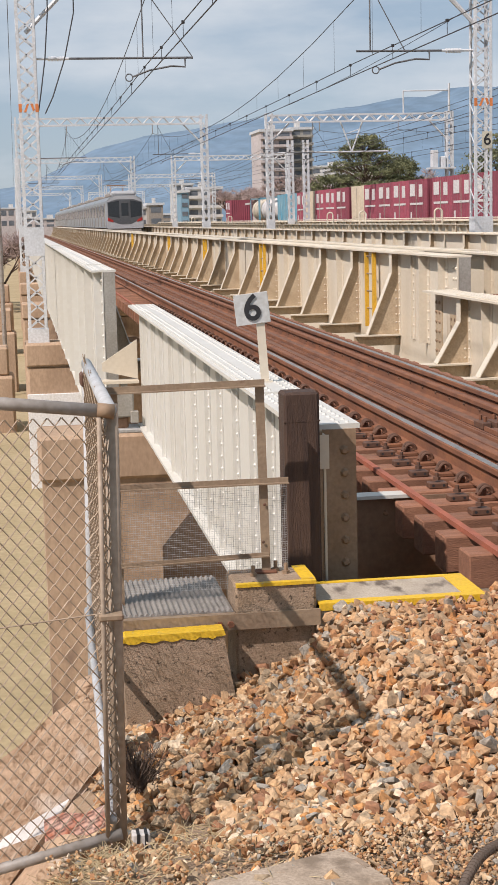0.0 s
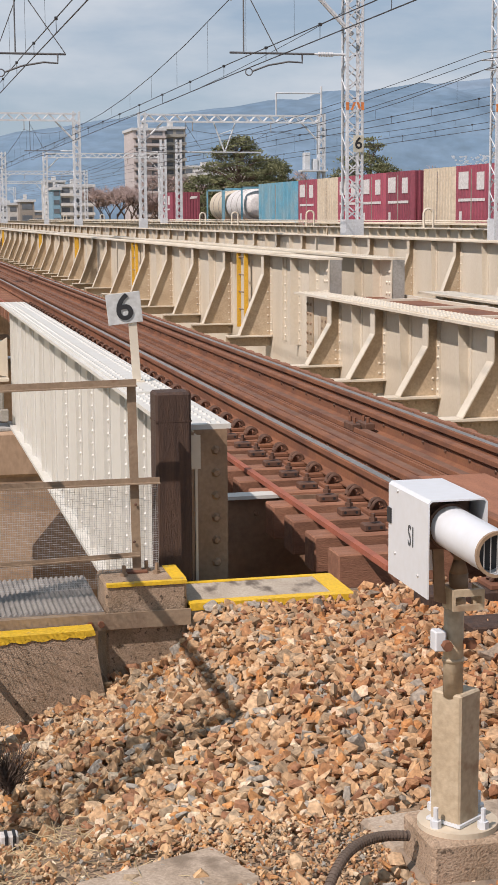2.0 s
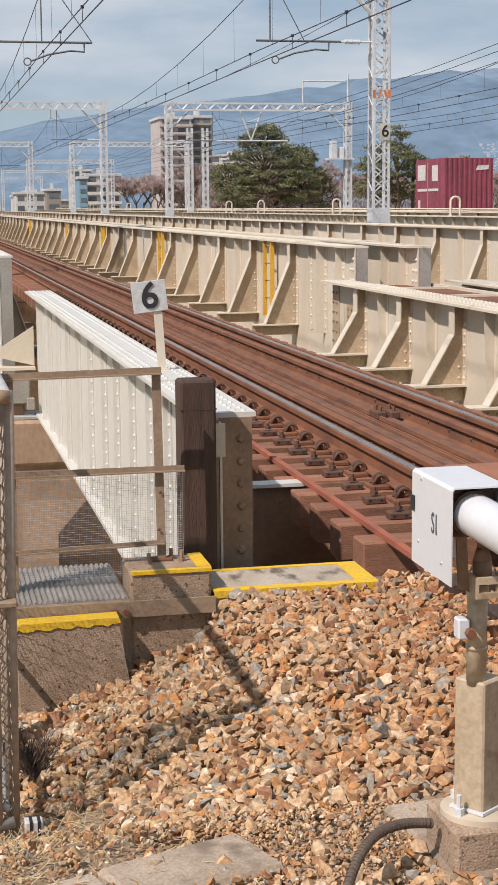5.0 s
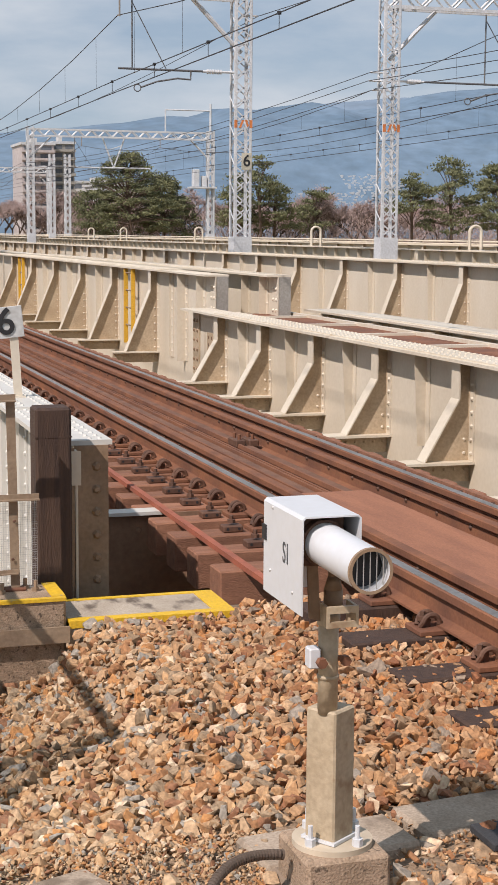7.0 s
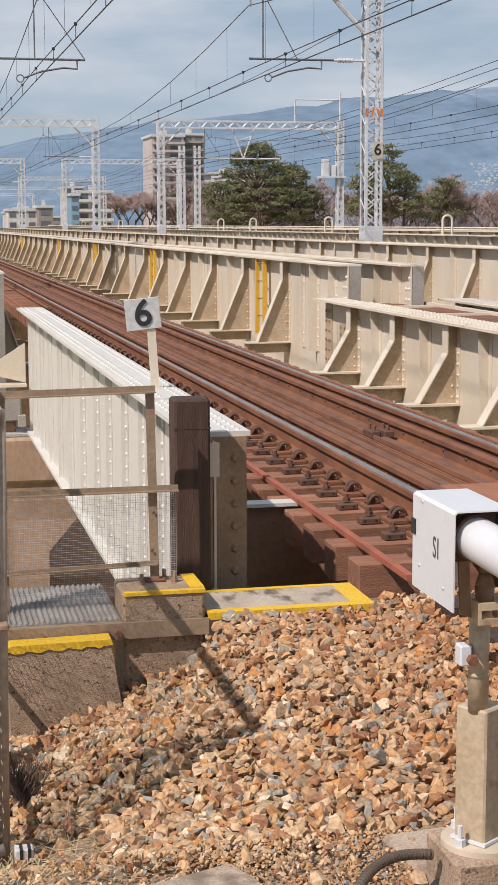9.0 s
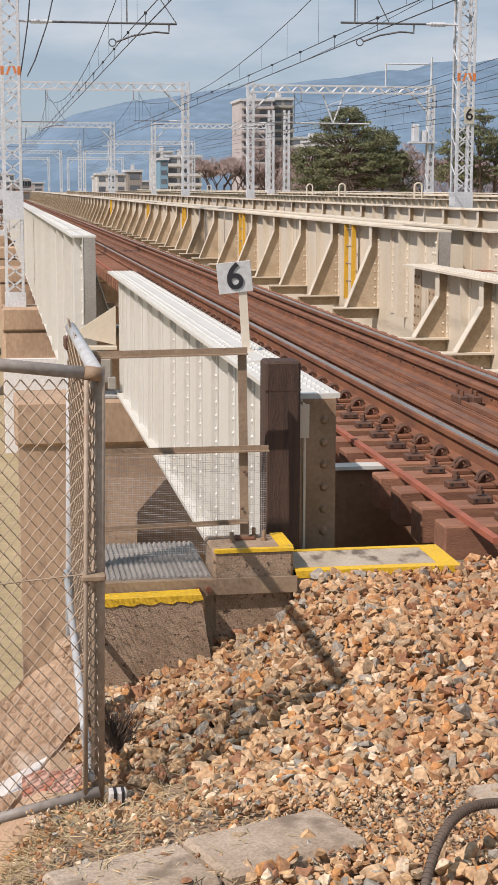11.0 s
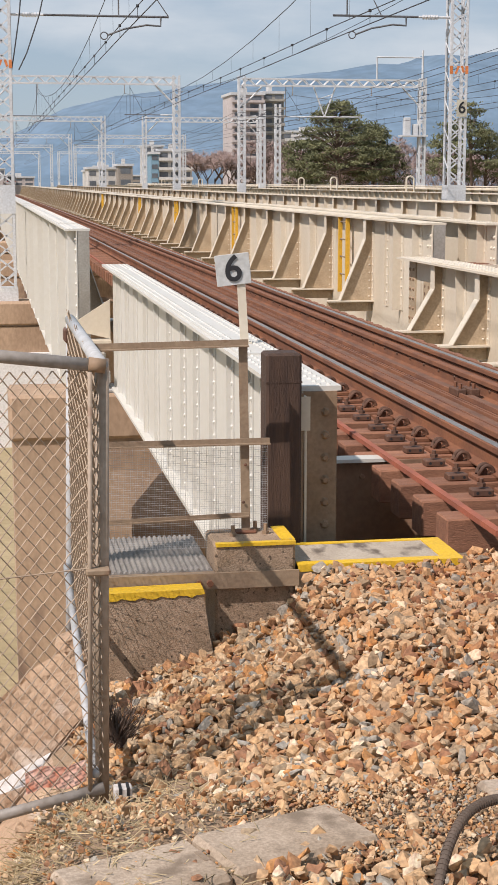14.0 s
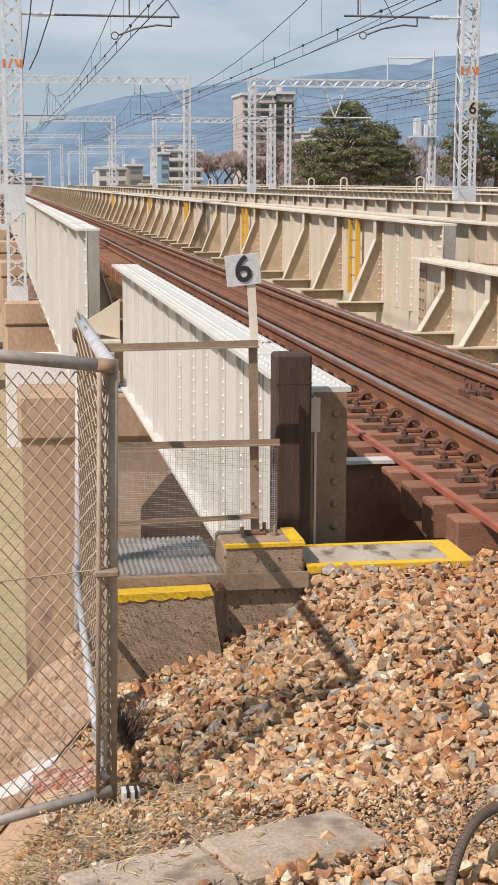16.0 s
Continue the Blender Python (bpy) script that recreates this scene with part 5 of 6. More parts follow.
for k, (c, size, tilt) in enumerate((((-3.165, 6.75, -0.40), (0.075, 0.09, 0.075), -20), ((-4.05, 7.3, -1.25), (0.45, 0.4, 0.25), -30))):
    m = Matrix.Translation(c) @ Matrix.Rotation(radians(tilt), 4, "Y")
    pts = []
    for v in big_v:
        q = Vector([math.copysign(abs(w) ** 0.55, w) for w in v])
        q *= 1 + 0.18 * noise.noise(v * 1.5 + Vector((7 * k, 0, 0))) + 0.06 * noise.noise(v * 4)
        pts.append(Vector((q.x * size[0], q.y * size[1], q.z * size[2])) * 0.92)
    tagged(part("boulder", Shape().add(pts, big_f, m), ROCK), "rounded pale pinkish boulder set in the bank", "boulder", "bank boulders")
# leaning slab: outline in x and z, drawn back into the bank
edge = [(-3.95, -0.80), (-3.457, -0.50), (-3.343, -0.407), (-3.204, -0.346), (-3.13, -0.42), (-3.121, -0.59), (-3.371, -0.84), (-3.95, -1.5)]
bm_r = bmesh.new()
front = [bm_r.verts.new((x, 6.45 + 0.45 * (z + 0.6), z)) for x, z in edge]
back = [bm_r.verts.new((x, 7.2, z - 0.26)) for x, z in edge]
for i in range(len(edge)):
    j = (i + 1) % len(edge)
    bm_r.faces.new((front[i], front[j], back[j], back[i]))
bm_r.faces.new(front[::-1])
bm_r.faces.new(back)
bmesh.ops.recalc_face_normals(bm_r, faces=bm_r.faces[:])
bmesh.ops.bevel(bm_r, geom=bm_r.edges[:], offset=0.022, segments=2, affect="EDGES")
bmesh.ops.triangulate(bm_r, faces=bm_r.faces[:])
bmesh.ops.subdivide_edges(bm_r, edges=bm_r.edges[:], cuts=4, use_grid_fill=True)
for v in bm_r.verts:
    v.co += Vector((0.3, -1.0, 0.5)) * (0.030 * noise.noise(v.co * 4.0) + 0.012 * noise.noise(v.co * 13.0))
slab_me = bpy.data.meshes.new("rock_slab")
bm_r.to_mesh(slab_me)
bm_r.free()
tagged(part("rock_slab", slab_me, ROCK), "broad leaning pinkish rock slab on the bank", "rock", "bank boulders")
weed = Shape()
for i in range(260):
    a, r = rg.uniform(0, 6.28), rg.uniform(0, 0.06)
    p = Vector((-3.03 + r * math.cos(a), 6.2 + 2 * r * math.sin(a), -0.60))
    weed.tube(p, p + Vector((rg.uniform(-0.09, 0.09), rg.uniform(-0.09, 0.09), rg.uniform(0.03, 0.14))), 0.003, 3, 0.001)
tagged(part("dead_weed", weed, BARK), "tangle of dark dead weed beside the fence post", "weed", kind="stuff")
straw = Shape()
for i in range(3600):
    x, y = rg.uniform(-3.8, -2.75), rg.uniform(4.0, 6.0)
    if x > -3.1 and rg.random() < 0.75:
        continue
    a, L = rg.uniform(0, 6.28), rg.uniform(0.03, 0.10)
    p = Vector((x, y, ground_height(x, y) + rg.uniform(0.0, 0.02)))
    straw.tube(p, p + Vector((math.cos(a) * L, math.sin(a) * L, rg.uniform(-0.005, 0.03))), 0.0014, 3, caps=False)
STRAW = mat("dry_straw", (0.50, 0.40, 0.24), (0.42, 0.32, 0.18), 0.9, bump=0, island=0.3)
tagged(part("dry_grass_litter", straw, STRAW), "dry straw-coloured grass litter", "dry grass", kind="stuff")
PLASTIC = mat("white_plastic", (0.78, 0.74, 0.70), rough=0.5, bump=0.1)
RED_P = mat("faded_red_plastic", (0.50, 0.17, 0.09), (0.66, 0.42, 0.33), 0.6, scale=20, bump=0.2)
tape = thing("barrier_tape", "scrap of white and faded red barrier tape on the ground", "tape")
lie = Matrix(((1, 0, 0, 0), (0, 1, 1.1, 0.6), (0, 0, 1, 0), (0, 0, 0, 1)))
part("red_length", Shape().prism([(-3.40, -0.555), (-3.33, -0.54), (-3.25, -0.548), (-3.19, -0.53), (-3.19, -0.478), (-3.26, -0.495), (-3.34, -0.488), (-3.40, -0.505)], 5.6, 5.612, m=lie), RED_P, tape)
part("white_length", Shape().prism([(-3.66, -0.59), (-3.38, -0.535), (-3.31, -0.46), (-3.42, -0.50)], 5.62, 5.63, m=lie), PLASTIC, tape)
part("loose_end", Shape().box(-3.115, -3.055, 5.36, 5.41, -0.515, -0.462, c=0.004), PLASTIC, tape)
for k in range(2):
    part("dark_stripe", Shape().box(-3.10 + 0.026 * k, -3.09 + 0.026 * k, 5.357, 5.413, -0.516, -0.460), BLACK, tape)

# yellow ladders against the girder
def ladder(y):
    l = thing("yellow_ladder", "yellow-painted steel ladder against the girder", "ladder", "girder ladders")
    for dy in (-0.26, 0.26):
        part("stile", Shape().box(2.2, 2.26, y + dy - 0.028, y + dy + 0.028, -0.25, 0.96), LADDER_Y, l)
    for i in range(4):
        part("rung", Shape().tube((2.23, y - 0.26, 0.05 + 0.28 * i), (2.23, y + 0.26, 0.05 + 0.28 * i), 0.012, 6), RAILING, l)


for y in (24.82, 35.8, 46.8, 57.8, 76.0):
    ladder(y)


def hoop(x, y, z):
    h = thing("handrail_hoop", "cream tube handrail hoop above the girder", "handrail", "handrail hoops")
    pts = [(x - 0.16, y, z)] + [(x - 0.16 * math.cos(a), y, z + 0.48 + 0.15 * math.sin(a)) for a in [i * math.pi / 8 for i in range(9)]] + [(x + 0.16, y, z)]
    part("tube", Shape().path(pts, 0.04, 6), CREAM, h)


for y in (36.0, 47.8, 62.0, 76.0, 84.0, 104.0, 124.0, 150.0):
    hoop(13.75, y, 1.13)
for z in (1.24, 1.33):
    wr = thing("walkway_rail", "cream pipe rail along the far walkway", "pipe rail", "walkway rails")
    part("pipe", Shape().tube((18.15, 19.8, z), (18.15, 235, z), 0.03, 6), CREAM, wr)
    for i in range(11):
        part("post", Shape().tube((18.15, 20 + 19.6 * i, 1.19), (18.15, 20 + 19.6 * i, z), 0.03, 6), CREAM, wr)


# ---- trains ----
CAB_GREY = mat("dark_cab_grey", (0.10, 0.105, 0.11), rough=0.4, bump=0.02)


def make_commuter():
    t = thing("commuter_train", "stainless steel commuter train seen from its dark-windowed end", "train")
    for c in range(8):
        y0 = c * 20.0
        half = [(-1.47, 1.05), (-1.475, 2.2), (-1.42, 3.2), (-1.2, 3.45), (-0.7, 3.62), (0, 3.68), (0.7, 3.62), (1.2, 3.45), (1.42, 3.2), (1.475, 2.2), (1.47, 1.05)]
        b = part("car_body", Shape().prism(half, y0 + (0.12 if c == 0 else 0.3), y0 + 19.7), TRAIN_STEEL, t)
        part("underframe", Shape().box(-1.2, 1.2, y0 + 1.0, y0 + 19, 0.3, 1.05), DARK_STEEL, b)
        for yb in (y0 + 3.0, y0 + 17.0):
            part("bogie", Shape().box(-1.0, 1.0, yb - 1.4, yb + 1.4, 0.25, 0.7, c=0.05), DARK_STEEL, b)
            for dy in (-1.05, 1.05):
                part("wheelset", Shape().tube((-0.62, yb + dy, 0.43), (0.62, yb + dy, 0.43), 0.43, 16), DARK_STEEL, b)
        part("roof_unit", Shape().box(-0.8, 0.8, y0 + 6, y0 + 13, 3.6, 3.95, c=0.08), GREY_PAINT, b)
        for s in (-1, 1):
            for k in range(4):
                yy = y0 + 2.2 + 4.8 * k
                part("door", Shape().box(s * 1.476 - 0.006, s * 1.476 + 0.006, yy, yy + 1.3, 1.15, 3.0), GREY_PAINT, b)
                part("window", Shape().box(s * 1.478 - 0.006, s * 1.478 + 0.006, yy + 1.7, yy + 4.3, 1.95, 2.85), GLASS_DARK, b)
    f = part("cab_end", Shape().prism([(-1.46, 1.05), (-1.46, 2.3), (-1.38, 3.15), (-0.7, 3.58), (0.7, 3.58), (1.38, 3.15), (1.46, 2.3), (1.46, 1.05)], 0.0, 0.12), CAB_SILVER, t)
    part("windscreen", Shape().prism([(-1.32, 2.0), (-1.32, 3.05), (-0.45, 3.2), (-0.45, 1.85)], -0.02, 0.0), GLASS_DARK, f)
    part("windscreen", Shape().prism([(1.32, 2.0), (1.32, 3.05), (0.45, 3.2), (0.45, 1.85)], -0.02, 0.0), GLASS_DARK, f)
    part("end_door", Shape().box(-0.38, 0.38, -0.03, 0.0, 1.35, 3.2), CAB_GREY, f)
    part("door_window", Shape().box(-0.28, 0.28, -0.04, -0.03, 2.0, 3.0), GLASS_DARK, f)
    part("cab_surround", Shape().prism([(-1.36, 1.75), (-1.38, 3.08), (-0.7, 3.3), (0.7, 3.3), (1.38, 3.08), (1.36, 1.75), (0.5, 1.35), (-0.5, 1.35)], -0.012, 0.0), CAB_GREY, f)
    part("roof_fairing", Shape().box(-0.95, 0.95, 0.2, 3.2, 3.55, 3.98, c=0.16), CAB_SILVER, f)
    part("lower_apron", Shape().prism([(-1.4, 1.0), (-1.4, 1.55), (-0.4, 1.3), (0.4, 1.3), (1.4, 1.55), (1.4, 1.0)], -0.03, 0.0), CAB_SILVER, f)
    for s in (-1, 1):
        part("tail_lamp", Shape().prism([(s * 1.38, 1.62), (s * 1.38, 1.9), (s * 0.95, 1.66), (s * 0.95, 1.5)], -0.035, 0.0), TAIL_RED, f, "red tail lamp")
    part("skirt", Shape().box(-1.3, 1.3, 0.0, 0.6, 0.3, 0.95, c=0.05), GREY_PAINT, t)
    pg = Shape().tube((-0.5, 9.0, 3.7), (-0.5, 9.6, 4.6), 0.03, 5).tube((0.5, 9.0, 3.7), (0.5, 9.6, 4.6), 0.03, 5).box(-0.8, 0.8, 9.5, 9.7, 4.58, 4.66)
    part("pantograph", pg, DARK_STEEL, t)
    return t


def make_freight():
    """Wagons with containers; y runs away from the last container, whose near face is at 0; the train heads towards -y."""
    t = thing("freight_train", "container freight train in maroon, beige and blue", "train")
    part_of = {"red": RED_C, "beige": BEIGE_C, "blue": BLUE_C}

    def container(y, kind, length=3.7):
        m = part_of[kind]
        out = []
        for i in range(11):
            yy = y + length - 0.15 - (length - 0.3) * i / 10
            out += [(-1.2, yy + 0.08), (-1.235, yy + 0.05), (-1.235, yy - 0.05), (-1.2, yy - 0.08)]
        for i in range(10):
            x = -1.05 + 2.1 * i / 9
            out += [(x - 0.07, y), (x - 0.045, y - 0.035), (x + 0.045, y - 0.035), (x + 0.07, y)]
        b = Shape().prism([(-1.2, y + length)] + out + [(1.2, y), (1.2, y + length)], 1.05, 3.55, "z")
        c = part("container", b, m, t)
        if kind == "red":
            k = Shape().box(-1.243, -1.238, y + 0.5, y + 1.3, 2.55, 3.25).box(-1.243, -1.238, y + 2.2, y + 3.3, 2.6, 3.3).box(-1.243, -1.238, y + 0.4, y + 3.3, 2.1, 2.22)
            k.box(-1.243, -1.238, y + 2.9, y + 3.2, 1.3, 1.7)
            part("white_marking", k, WHITE_C, c)
            part("end_marking", Shape().prism([(0.35, 3.0), (0.95, 3.05), (1.0, 3.25), (0.45, 3.22)], y - 0.042, y - 0.037), WHITE_C, c)
        part("lock_rod", Shape().tube((-1.24, y + length / 2, 1.2), (-1.24, y + length / 2, 3.4), 0.03, 5), GREY_PAINT, c)
        return c

    def tank(y, length, material, label):
        s = Shape().tube((0, y + 0.35, 2.3), (0, y + length - 0.35, 2.3), 1.08, 24, caps=False)
        for e, d in ((y + 0.35, -1), (y + length - 0.35, 1)):
            s.tube((0, e, 2.3), (0, e + d * 0.2, 2.3), 1.08, 24, 0.95, caps=False).tube((0, e + d * 0.2, 2.3), (0, e + d * 0.35, 2.3), 0.95, 24, 0.5)
        c = part("tank", s, material, t, label, smooth=True)
        fr = Shape()
        for yy in (y - 0.1, y + length):
            for x in (-1.2, 1.1):
                fr.box(x, x + 0.1, yy, yy + 0.12, 1.05, 3.5)
            fr.box(-1.2, 1.2, yy, yy + 0.12, 1.05, 1.2).box(-1.2, 1.2, yy, yy + 0.12, 3.38, 3.5)
        for x in (-1.2, 1.1):
            fr.box(x, x + 0.1, y, y + length, 1.05, 1.17)
        part("tank_frame", fr, BLUE_C, c)
        part("tank_bands", Shape().tube((0, y + length * 0.33, 2.3), (0, y + length * 0.33 + 0.1, 2.3), 1.095, 24).tube((0, y + length * 0.66, 2.3), (0, y + length * 0.66 + 0.1, 2.3), 1.095, 24), GREY_PAINT, c)

    container(0, "red")
    tank(-19.5, 5.1, TANK_CREAM, "cream cylindrical tank container")
    tank(-25.5, 5.4, WHITE_C, "white cylindrical tank container in a blue frame")
    y = -39.5
    container(y, "blue", 9.0)
    order = ["red", "beige", "red", "red", "red", "beige", "red"] + ["red"] * 24
    y = -43.8
    for i, kind in enumerate(order):
        container(y, kind)
        y -= 3.95 if (i % 5) != 4 else 5.2
    deck_s = Shape()
    for k in range(9):
        y0 = 4.0 - 20.4 * k
        deck_s.box(-1.15, 1.15, y0 - 19.6, y0, 0.85, 1.04)
        deck_s.box(-0.3, 0.3, y0 - 19.0, y0 - 0.5, 0.5, 0.85)
        for yb in (y0 - 3, y0 - 16.5):
            for dy in (-0.9, 0.9):
                for x in (-0.6, 0.5):
                    deck_s.tube((x, yb + dy, 0.43), (x + 0.1, yb + dy, 0.43), 0.43, 14)
            deck_s.box(-0.95, 0.95, yb - 1.3, yb + 1.3, 0.4, 0.65)
    part("wagon_frames", deck_s, DARK_STEEL, t, "dark flat wagon frames and wheels")
    return t


commuter_train = make_commuter()
freight_train = make_freight()


# ---- town, trees, hills ----
def block_building(x, y, w, d, h, floors, material, label, bays=4, balcony=True):
    b = thing("building", label, "building", "town buildings")
    part("main_block", Shape().box(x, x + w, y, y + d, -5, h), material, b)
    part("roof", Shape().box(x - 0.3, x + w + 0.3, y - 0.3, y + d + 0.3, h, h + 0.5), ROOF_W, b)
    part("roof_hut", Shape().box(x + w * 0.4, x + w * 0.6, y + d * 0.4, y + d * 0.6, h + 0.5, h + 1.6), BLOCK_B, b)
    fh = h / floors
    for f in range(floors):
        z = f * fh
        for i in range(bays):
            bx = x + w * (i + 0.15) / bays
            wn_ = part("window", Shape().box(bx, bx + w * 0.7 / bays, y - 0.06, y - 0.02, z + fh * 0.35, z + fh * 0.85), FAR_GLASS, b)
        if balcony:
            part("balcony", Shape().box(x - 0.1, x + w + 0.1, y - 1.0, y - 0.05, z + 0.05, z + fh * 0.34), material, b)
    return b


block_building(44.6, 300, 6.2, 12, 18.2, 12, BLOCK_A, "tan apartment tower with stacked balconies", 2)
block_building(51.0, 302, 4.2, 10, 18.6, 12, STEEL_GREY, "dark service side of the apartment tower", 2)
block_building(31.2, 310, 6.8, 10, 7.6, 4, BLOCK_B, "white low office block with balconies", 3)
block_building(29.6, 309, 1.6, 8, 7.0, 4, BLOCK_C, "narrow building with pale blue panels", 1, False)
block_building(18.5, 330, 6.0, 10, 4.2, 2, BLOCK_B, "pale two-storey building with dark windows", 3, False)
block_building(24.5, 325, 3.0, 10, 4.8, 2, GREY_PAINT, "grey two-storey building with dark windows", 1, False)
block_building(57.0, 290, 5.5, 10, 10.2, 3, ROOF_W, "plain white windowless hall building", 0, False)
block_building(75, 420, 22, 12, 15.0, 6, BLOCK_B, "pale apartment slab behind the trees", 8)
block_building(40, 420, 5, 12, 11.0, 5, BLOCK_B, "white tower block in the distance", 2)
def old_pier(x0, x1, y, top):
    p = thing("old_pier", "brown weathered masonry pier of a former bridge", "pier", "old piers")
    part("lower_course", Shape().box(x0, x1, y - 0.8, y + 0.8, -5.2, top - 0.9, c=0.08), PIER_CONC, p)
    part("upper_course", Shape().box(x0 + 0.15, x1 - 0.15, y - 0.6, y + 0.6, top - 0.9, top, c=0.06), PIER_CONC, p)


old_pier(-5.6, -3.65, 50.0, -2.3)
old_pier(-6.2, -3.55, 62.0, -1.75)
old_pier(-7.0, -3.7, 80.0, -1.5)
rg = random.Random(21)
for i in range(26):
    x = rg.uniform(-70, 40)
    block_building(x, rg.uniform(380, 700), rg.uniform(4, 12), 8, rg.uniform(2.5, 8), 2, rg.choice([BLOCK_A, BLOCK_B, GREY_PAINT]), "small town building in the distance", 3, False)


def limb_tree(sh, p, d, L, r, depth, rng, tips):
    q = p + d * L
    sh.tube(p, q, r, 6, r * 0.7, caps=False)
    if depth == 0:
        tips.append(q)
        return
    tips.append(q) if depth == 1 else None
    for i in range(3 if depth > 1 else 2):
        a = rng.uniform(0, 6.28)
        e = (d + Vector((math.cos(a) * 0.85, math.sin(a) * 0.85, rng.uniform(-0.1, 0.45)))).normalized()
        limb_tree(sh, q.lerp(p, rng.uniform(0, 0.4)), e, L * rng.uniform(0.6, 0.8), r * 0.6, depth - 1, rng, tips)


def pine(x, y, top, spread_, seed, base=-3.0, low=2.0, label="dark green pine with layered needle clumps"):
    rng = random.Random(seed)
    t = thing("pine_tree", label, "tree", "pines")
    tr, lf = Shape(), Shape()
    lean = Vector((rng.uniform(-0.6, 0.6), 0, 0))
    foot, mid = Vector((x, y, base)), Vector((x, y, low + 0.55 * (top - low))) + lean
    tr.path([foot, foot.lerp(mid, 0.4) - lean * 0.4, mid], 0.17, 7)
    n = int((32 if spread_ > 3.9 else 17) * spread_)
    for i in range(n):
        f = (i + rng.random()) / n
        z = low + (top - low) * f
        r = spread_ * (1 - f ** 1.7) ** 0.62 * math.sqrt(rng.uniform(0.12, 1.0)) + 0.25
        a = rng.uniform(0, 6.283)
        c = Vector((x + lean.x * f + r * math.cos(a), y + r * math.sin(a), z + rng.uniform(-0.4, 0.4)))
        if i % 2 == 0:
            root = foot.lerp(mid, 0.55 + 0.45 * f)
            tr.path([root, root.lerp(c, 0.5) + Vector((0, 0, 0.35)), c], 0.045, 5)
        w = rng.uniform(0.55, 1.15)
        for j in range(int(72 * w)):
            q = c + Vector((rng.gauss(0, 0.5 * w), rng.gauss(0, 0.5 * w), rng.gauss(0.0, 0.16 * w)))
            sz = rng.uniform(0.13, 0.30)
            u = Vector((rng.gauss(0, 1), rng.gauss(0, 1), rng.gauss(0.2, 0.5))).normalized() * sz
            v = Vector((rng.gauss(0, 1), rng.gauss(0, 1), rng.gauss(0.7, 0.5))).normalized() * sz
            k = u.cross(v)
            k = k.normalized() * sz * 0.5 if k.length > 1e-6 else Vector((0, 0, sz))
            lf.add([q - u * 0.35, q + v, q + u * 0.35, q - v * 0.5, q + k], [(0, 1, 4), (1, 2, 4), (2, 3, 4), (3, 0, 4)])
    part("trunk", tr, BARK, t)
    me = bpy.data.meshes.new("crown")
    me.from_pydata(lf.v, [], lf.f)
    part("crown", me, LEAF, t)
    return t


def bare_tree(x, y, h, seed, base=-2.0):
    rng = random.Random(seed)
    t = thing("bare_tree", "leafless brown tree with fine twigs", "tree", "bare trees")
    tr, tips = Shape(), []
    p = Vector((x, y, base))
    limb_tree(tr, p, Vector((0, 0, 1)), h * 0.3, 0.16, 4, rng, tips)
    part("trunk", tr, BARK, t)
    tw = Shape()
    for q in tips:
        for j in range(22):
            d = Vector((rng.gauss(0, 1), rng.gauss(0, 1), rng.gauss(0.6, 0.7))).normalized() * rng.uniform(0.4, 1.1)
            tw.tube(q, q + d, 0.03, 3, 0.012, caps=False)
    me = bpy.data.meshes.new("twigs")
    me.from_pydata(tw.v, [], tw.f)
    tagged(part("twig_mass", me, BARE, t), kind="stuff")
    return t


pine(38.3, 180, 10.5, 6.0, 1)
pine(33.8, 182, 6.6, 3.4, 2, low=1.0)
pine(43.5, 184, 8.0, 4.2, 3, low=1.0)
pine(53.2, 176, 10.4, 3.2, 4, low=3.0)
pine(55.5, 178, 7.6, 2.6, 5)
pine(50.6, 178, 8.4, 2.6, 15)
pine(61.8, 182, 6.9, 2.2, 6)
pine(68.0, 165, 8.0, 2.6, 7, low=4.0)
pine(73.0, 165, 10.0, 3.6, 8)
pine(77.5, 162, 9.4, 4.0, 9)
pine(66.0, 190, 7.2, 1.6, 10)
for i in range(34):
    r_ = random.Random(100 + i)
    bare_tree(29 + i * 1.75 + r_.uniform(-1, 1), 188 + r_.uniform(-6, 16), r_.uniform(10.0, 13.0), 200 + i, -2.6)
for i in range(6):
    bare_tree(-4.6 - 1.3 * i, 118 + 5 * (i % 3), 8.5, 400 + i, -5.0)
for i in range(5):
    bare_tree(33 + i * 1.7, 262 + i * 3, 10.5, 300 + i, -1.0)


brush = Shape()
rg = random.Random(31)
for i in range(15000):
    x = rg.uniform(30, 92)
    top = 3.6 + 1.3 * noise.noise(Vector((x * 0.22, 1.0, 0)))
    p = Vector((x, 186 + rg.uniform(-5, 10), -1.2 + (top + 1.2) * rg.random() ** 1.3))
    brush.tube(p, p + Vector((rg.gauss(0, 0.45), rg.gauss(0, 0.3), rg.uniform(0.2, 1.1))), 0.035, 3, 0.012, caps=False)
bme = bpy.data.meshes.new("brush")
bme.from_pydata(brush.v, [], brush.f)
tagged(part("bare_brush", bme, BARE), "grey-brown leafless brush along the far bank", "brush", kind="stuff")


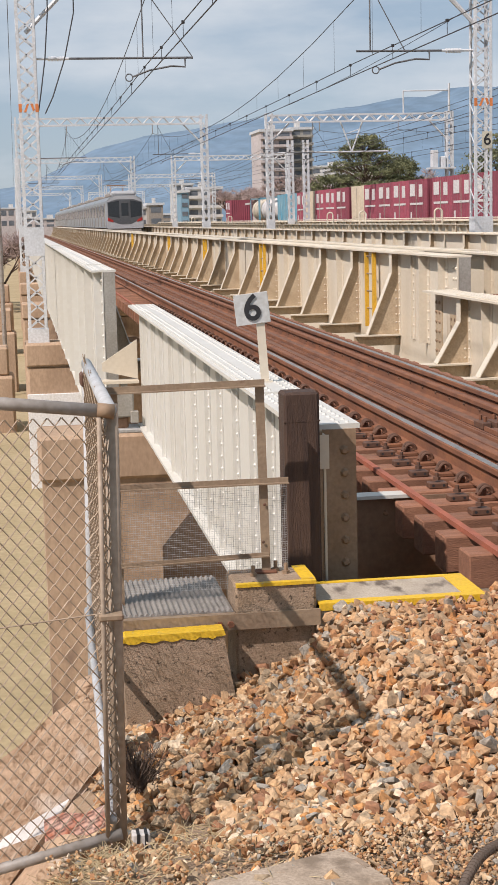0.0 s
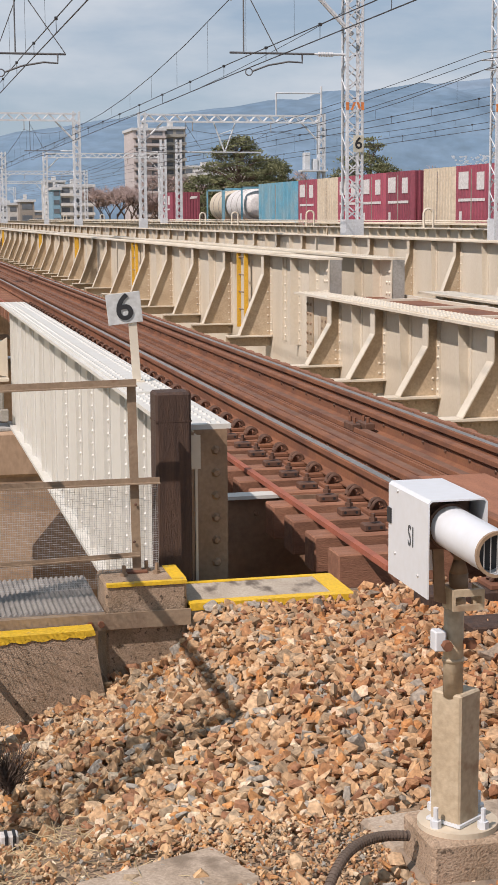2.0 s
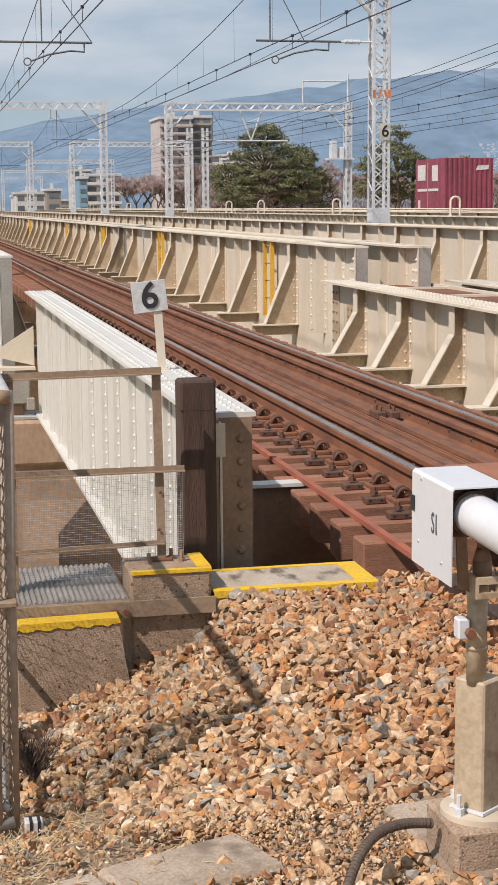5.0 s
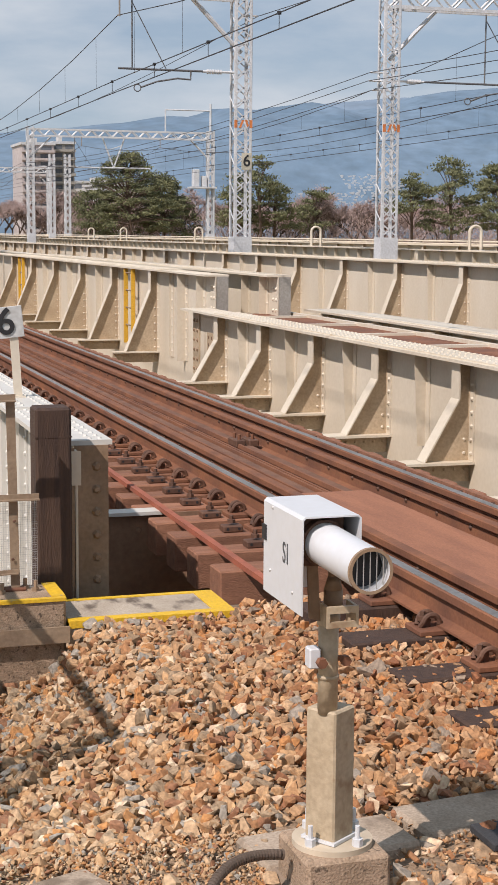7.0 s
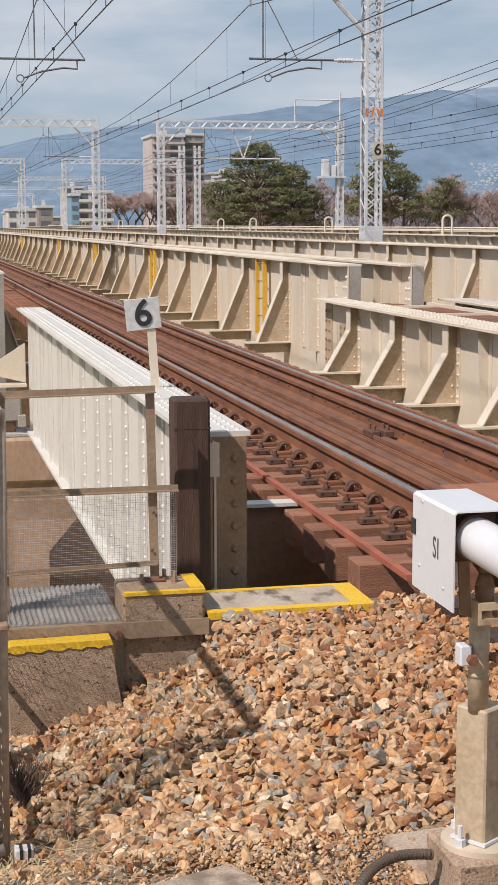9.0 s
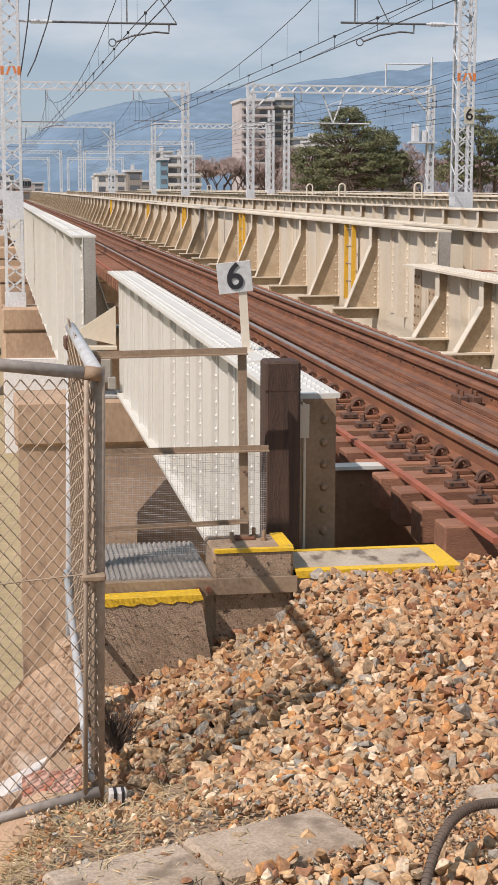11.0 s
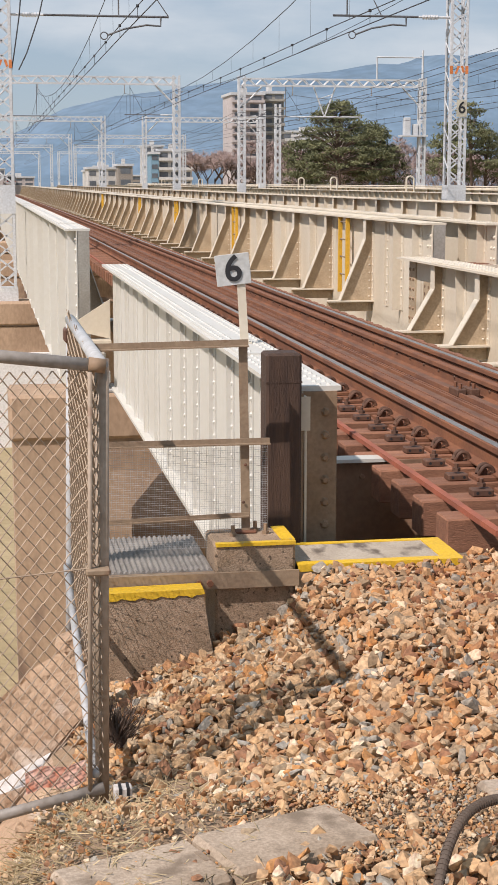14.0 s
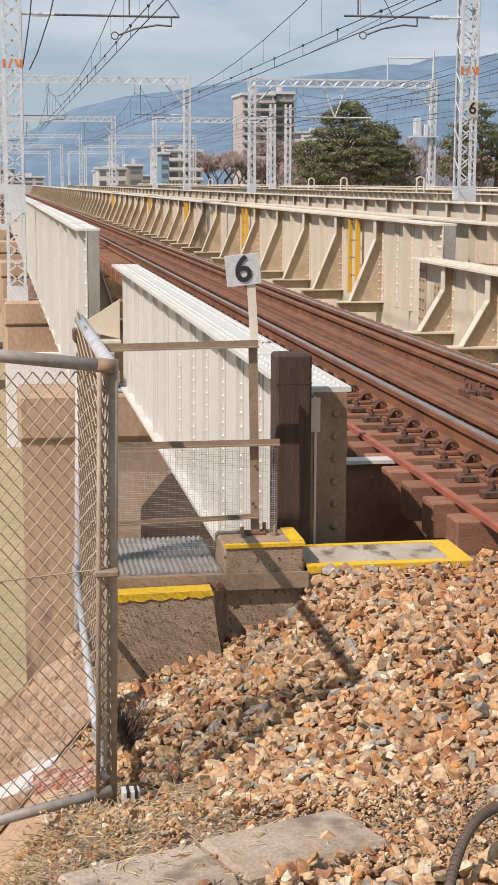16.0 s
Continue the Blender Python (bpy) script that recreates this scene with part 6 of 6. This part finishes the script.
def hill_range(name, y, material, label, ctrl, depth):
    """A long ridge with gullies; ctrl: (x, height) along its crest."""
    xs = np.linspace(-3200, 4200, 260)
    crest = np.interp(xs, [c[0] for c in ctrl], [c[1] for c in ctrl])
    verts, faces, rows = [], [], 14
    for j in range(rows):
        f = j / (rows - 1)
        for x, h in zip(xs, crest):
            k = noise.noise(Vector((x * 0.004, j * 0.35, y * 0.01))) * 22 + noise.noise(Vector((x * 0.015, j * 0.8, 3.0))) * 7
            verts.append((x, y + depth * f + k * 6 * (1 - f), -30 + (h + 30) * math.sin(f * math.pi / 2) + k * (0.45 if j else 0)))
    n = len(xs)
    for j in range(rows - 1):
        faces += [(j * n + i, j * n + i + 1, (j + 1) * n + i + 1, (j + 1) * n + i) for i in range(n - 1)]
    me = bpy.data.meshes.new(name)
    me.from_pydata([tuple(map(float, v)) for v in verts], [], faces)
    me.materials.append(material)
    for p in me.polygons:
        p.use_smooth = True
    return tagged(new(name, me), label, "backdrop", kind="structure")


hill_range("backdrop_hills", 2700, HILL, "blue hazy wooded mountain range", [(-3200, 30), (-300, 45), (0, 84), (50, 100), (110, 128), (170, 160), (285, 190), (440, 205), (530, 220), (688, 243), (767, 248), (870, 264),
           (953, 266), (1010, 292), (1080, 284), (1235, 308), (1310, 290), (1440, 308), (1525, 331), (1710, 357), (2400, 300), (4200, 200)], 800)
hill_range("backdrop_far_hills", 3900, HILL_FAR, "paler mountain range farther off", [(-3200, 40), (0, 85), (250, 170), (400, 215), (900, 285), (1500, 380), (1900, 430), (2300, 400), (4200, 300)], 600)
hill_me = bpy.data.objects["backdrop_hills"].data
slope = []
for p in hill_me.polygons:
    if 1000 < p.center.x < 1230 and 48 + (p.center.x - 1000) * 0.12 < p.center.z < 88 + (p.center.x - 1000) * 0.12:
        slope.append([hill_me.vertices[i].co.copy() for i in p.vertices])
town = Shape()
rg = random.Random(77)
for i in range(260):
    q = rg.choice(slope)
    u, v = rg.random(), rg.random()
    c = q[0].lerp(q[1], u).lerp(q[3].lerp(q[2], u), v)
    w, h = rg.uniform(2.5, 6), rg.uniform(0.4, 1.6)
    town.box(c.x, c.x + w, c.y - 4, c.y + 3, c.z - 2.2, c.z + h)
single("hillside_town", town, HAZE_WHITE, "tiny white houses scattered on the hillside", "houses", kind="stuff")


# ---- what moves ----
def motions():
    walk(commuter_train, [(0.0, pose(5.3, 124.0, 0)), (3.5, pose(5.3, 216.0, 0)), (8.0, pose(5.3, 334.0, 0)), (16.0, pose(5.3, 545.0, 0))])
    walk(freight_train, [(0.0, pose(21.0, 167.0, 0)), (3.5, pose(21.0, 96.0, 0)), (5.0, pose(21.0, 66.2, 0)), (8.0, pose(21.0, 6.5, 0)), (16.0, pose(21.0, -153.0, 0))])


motions()
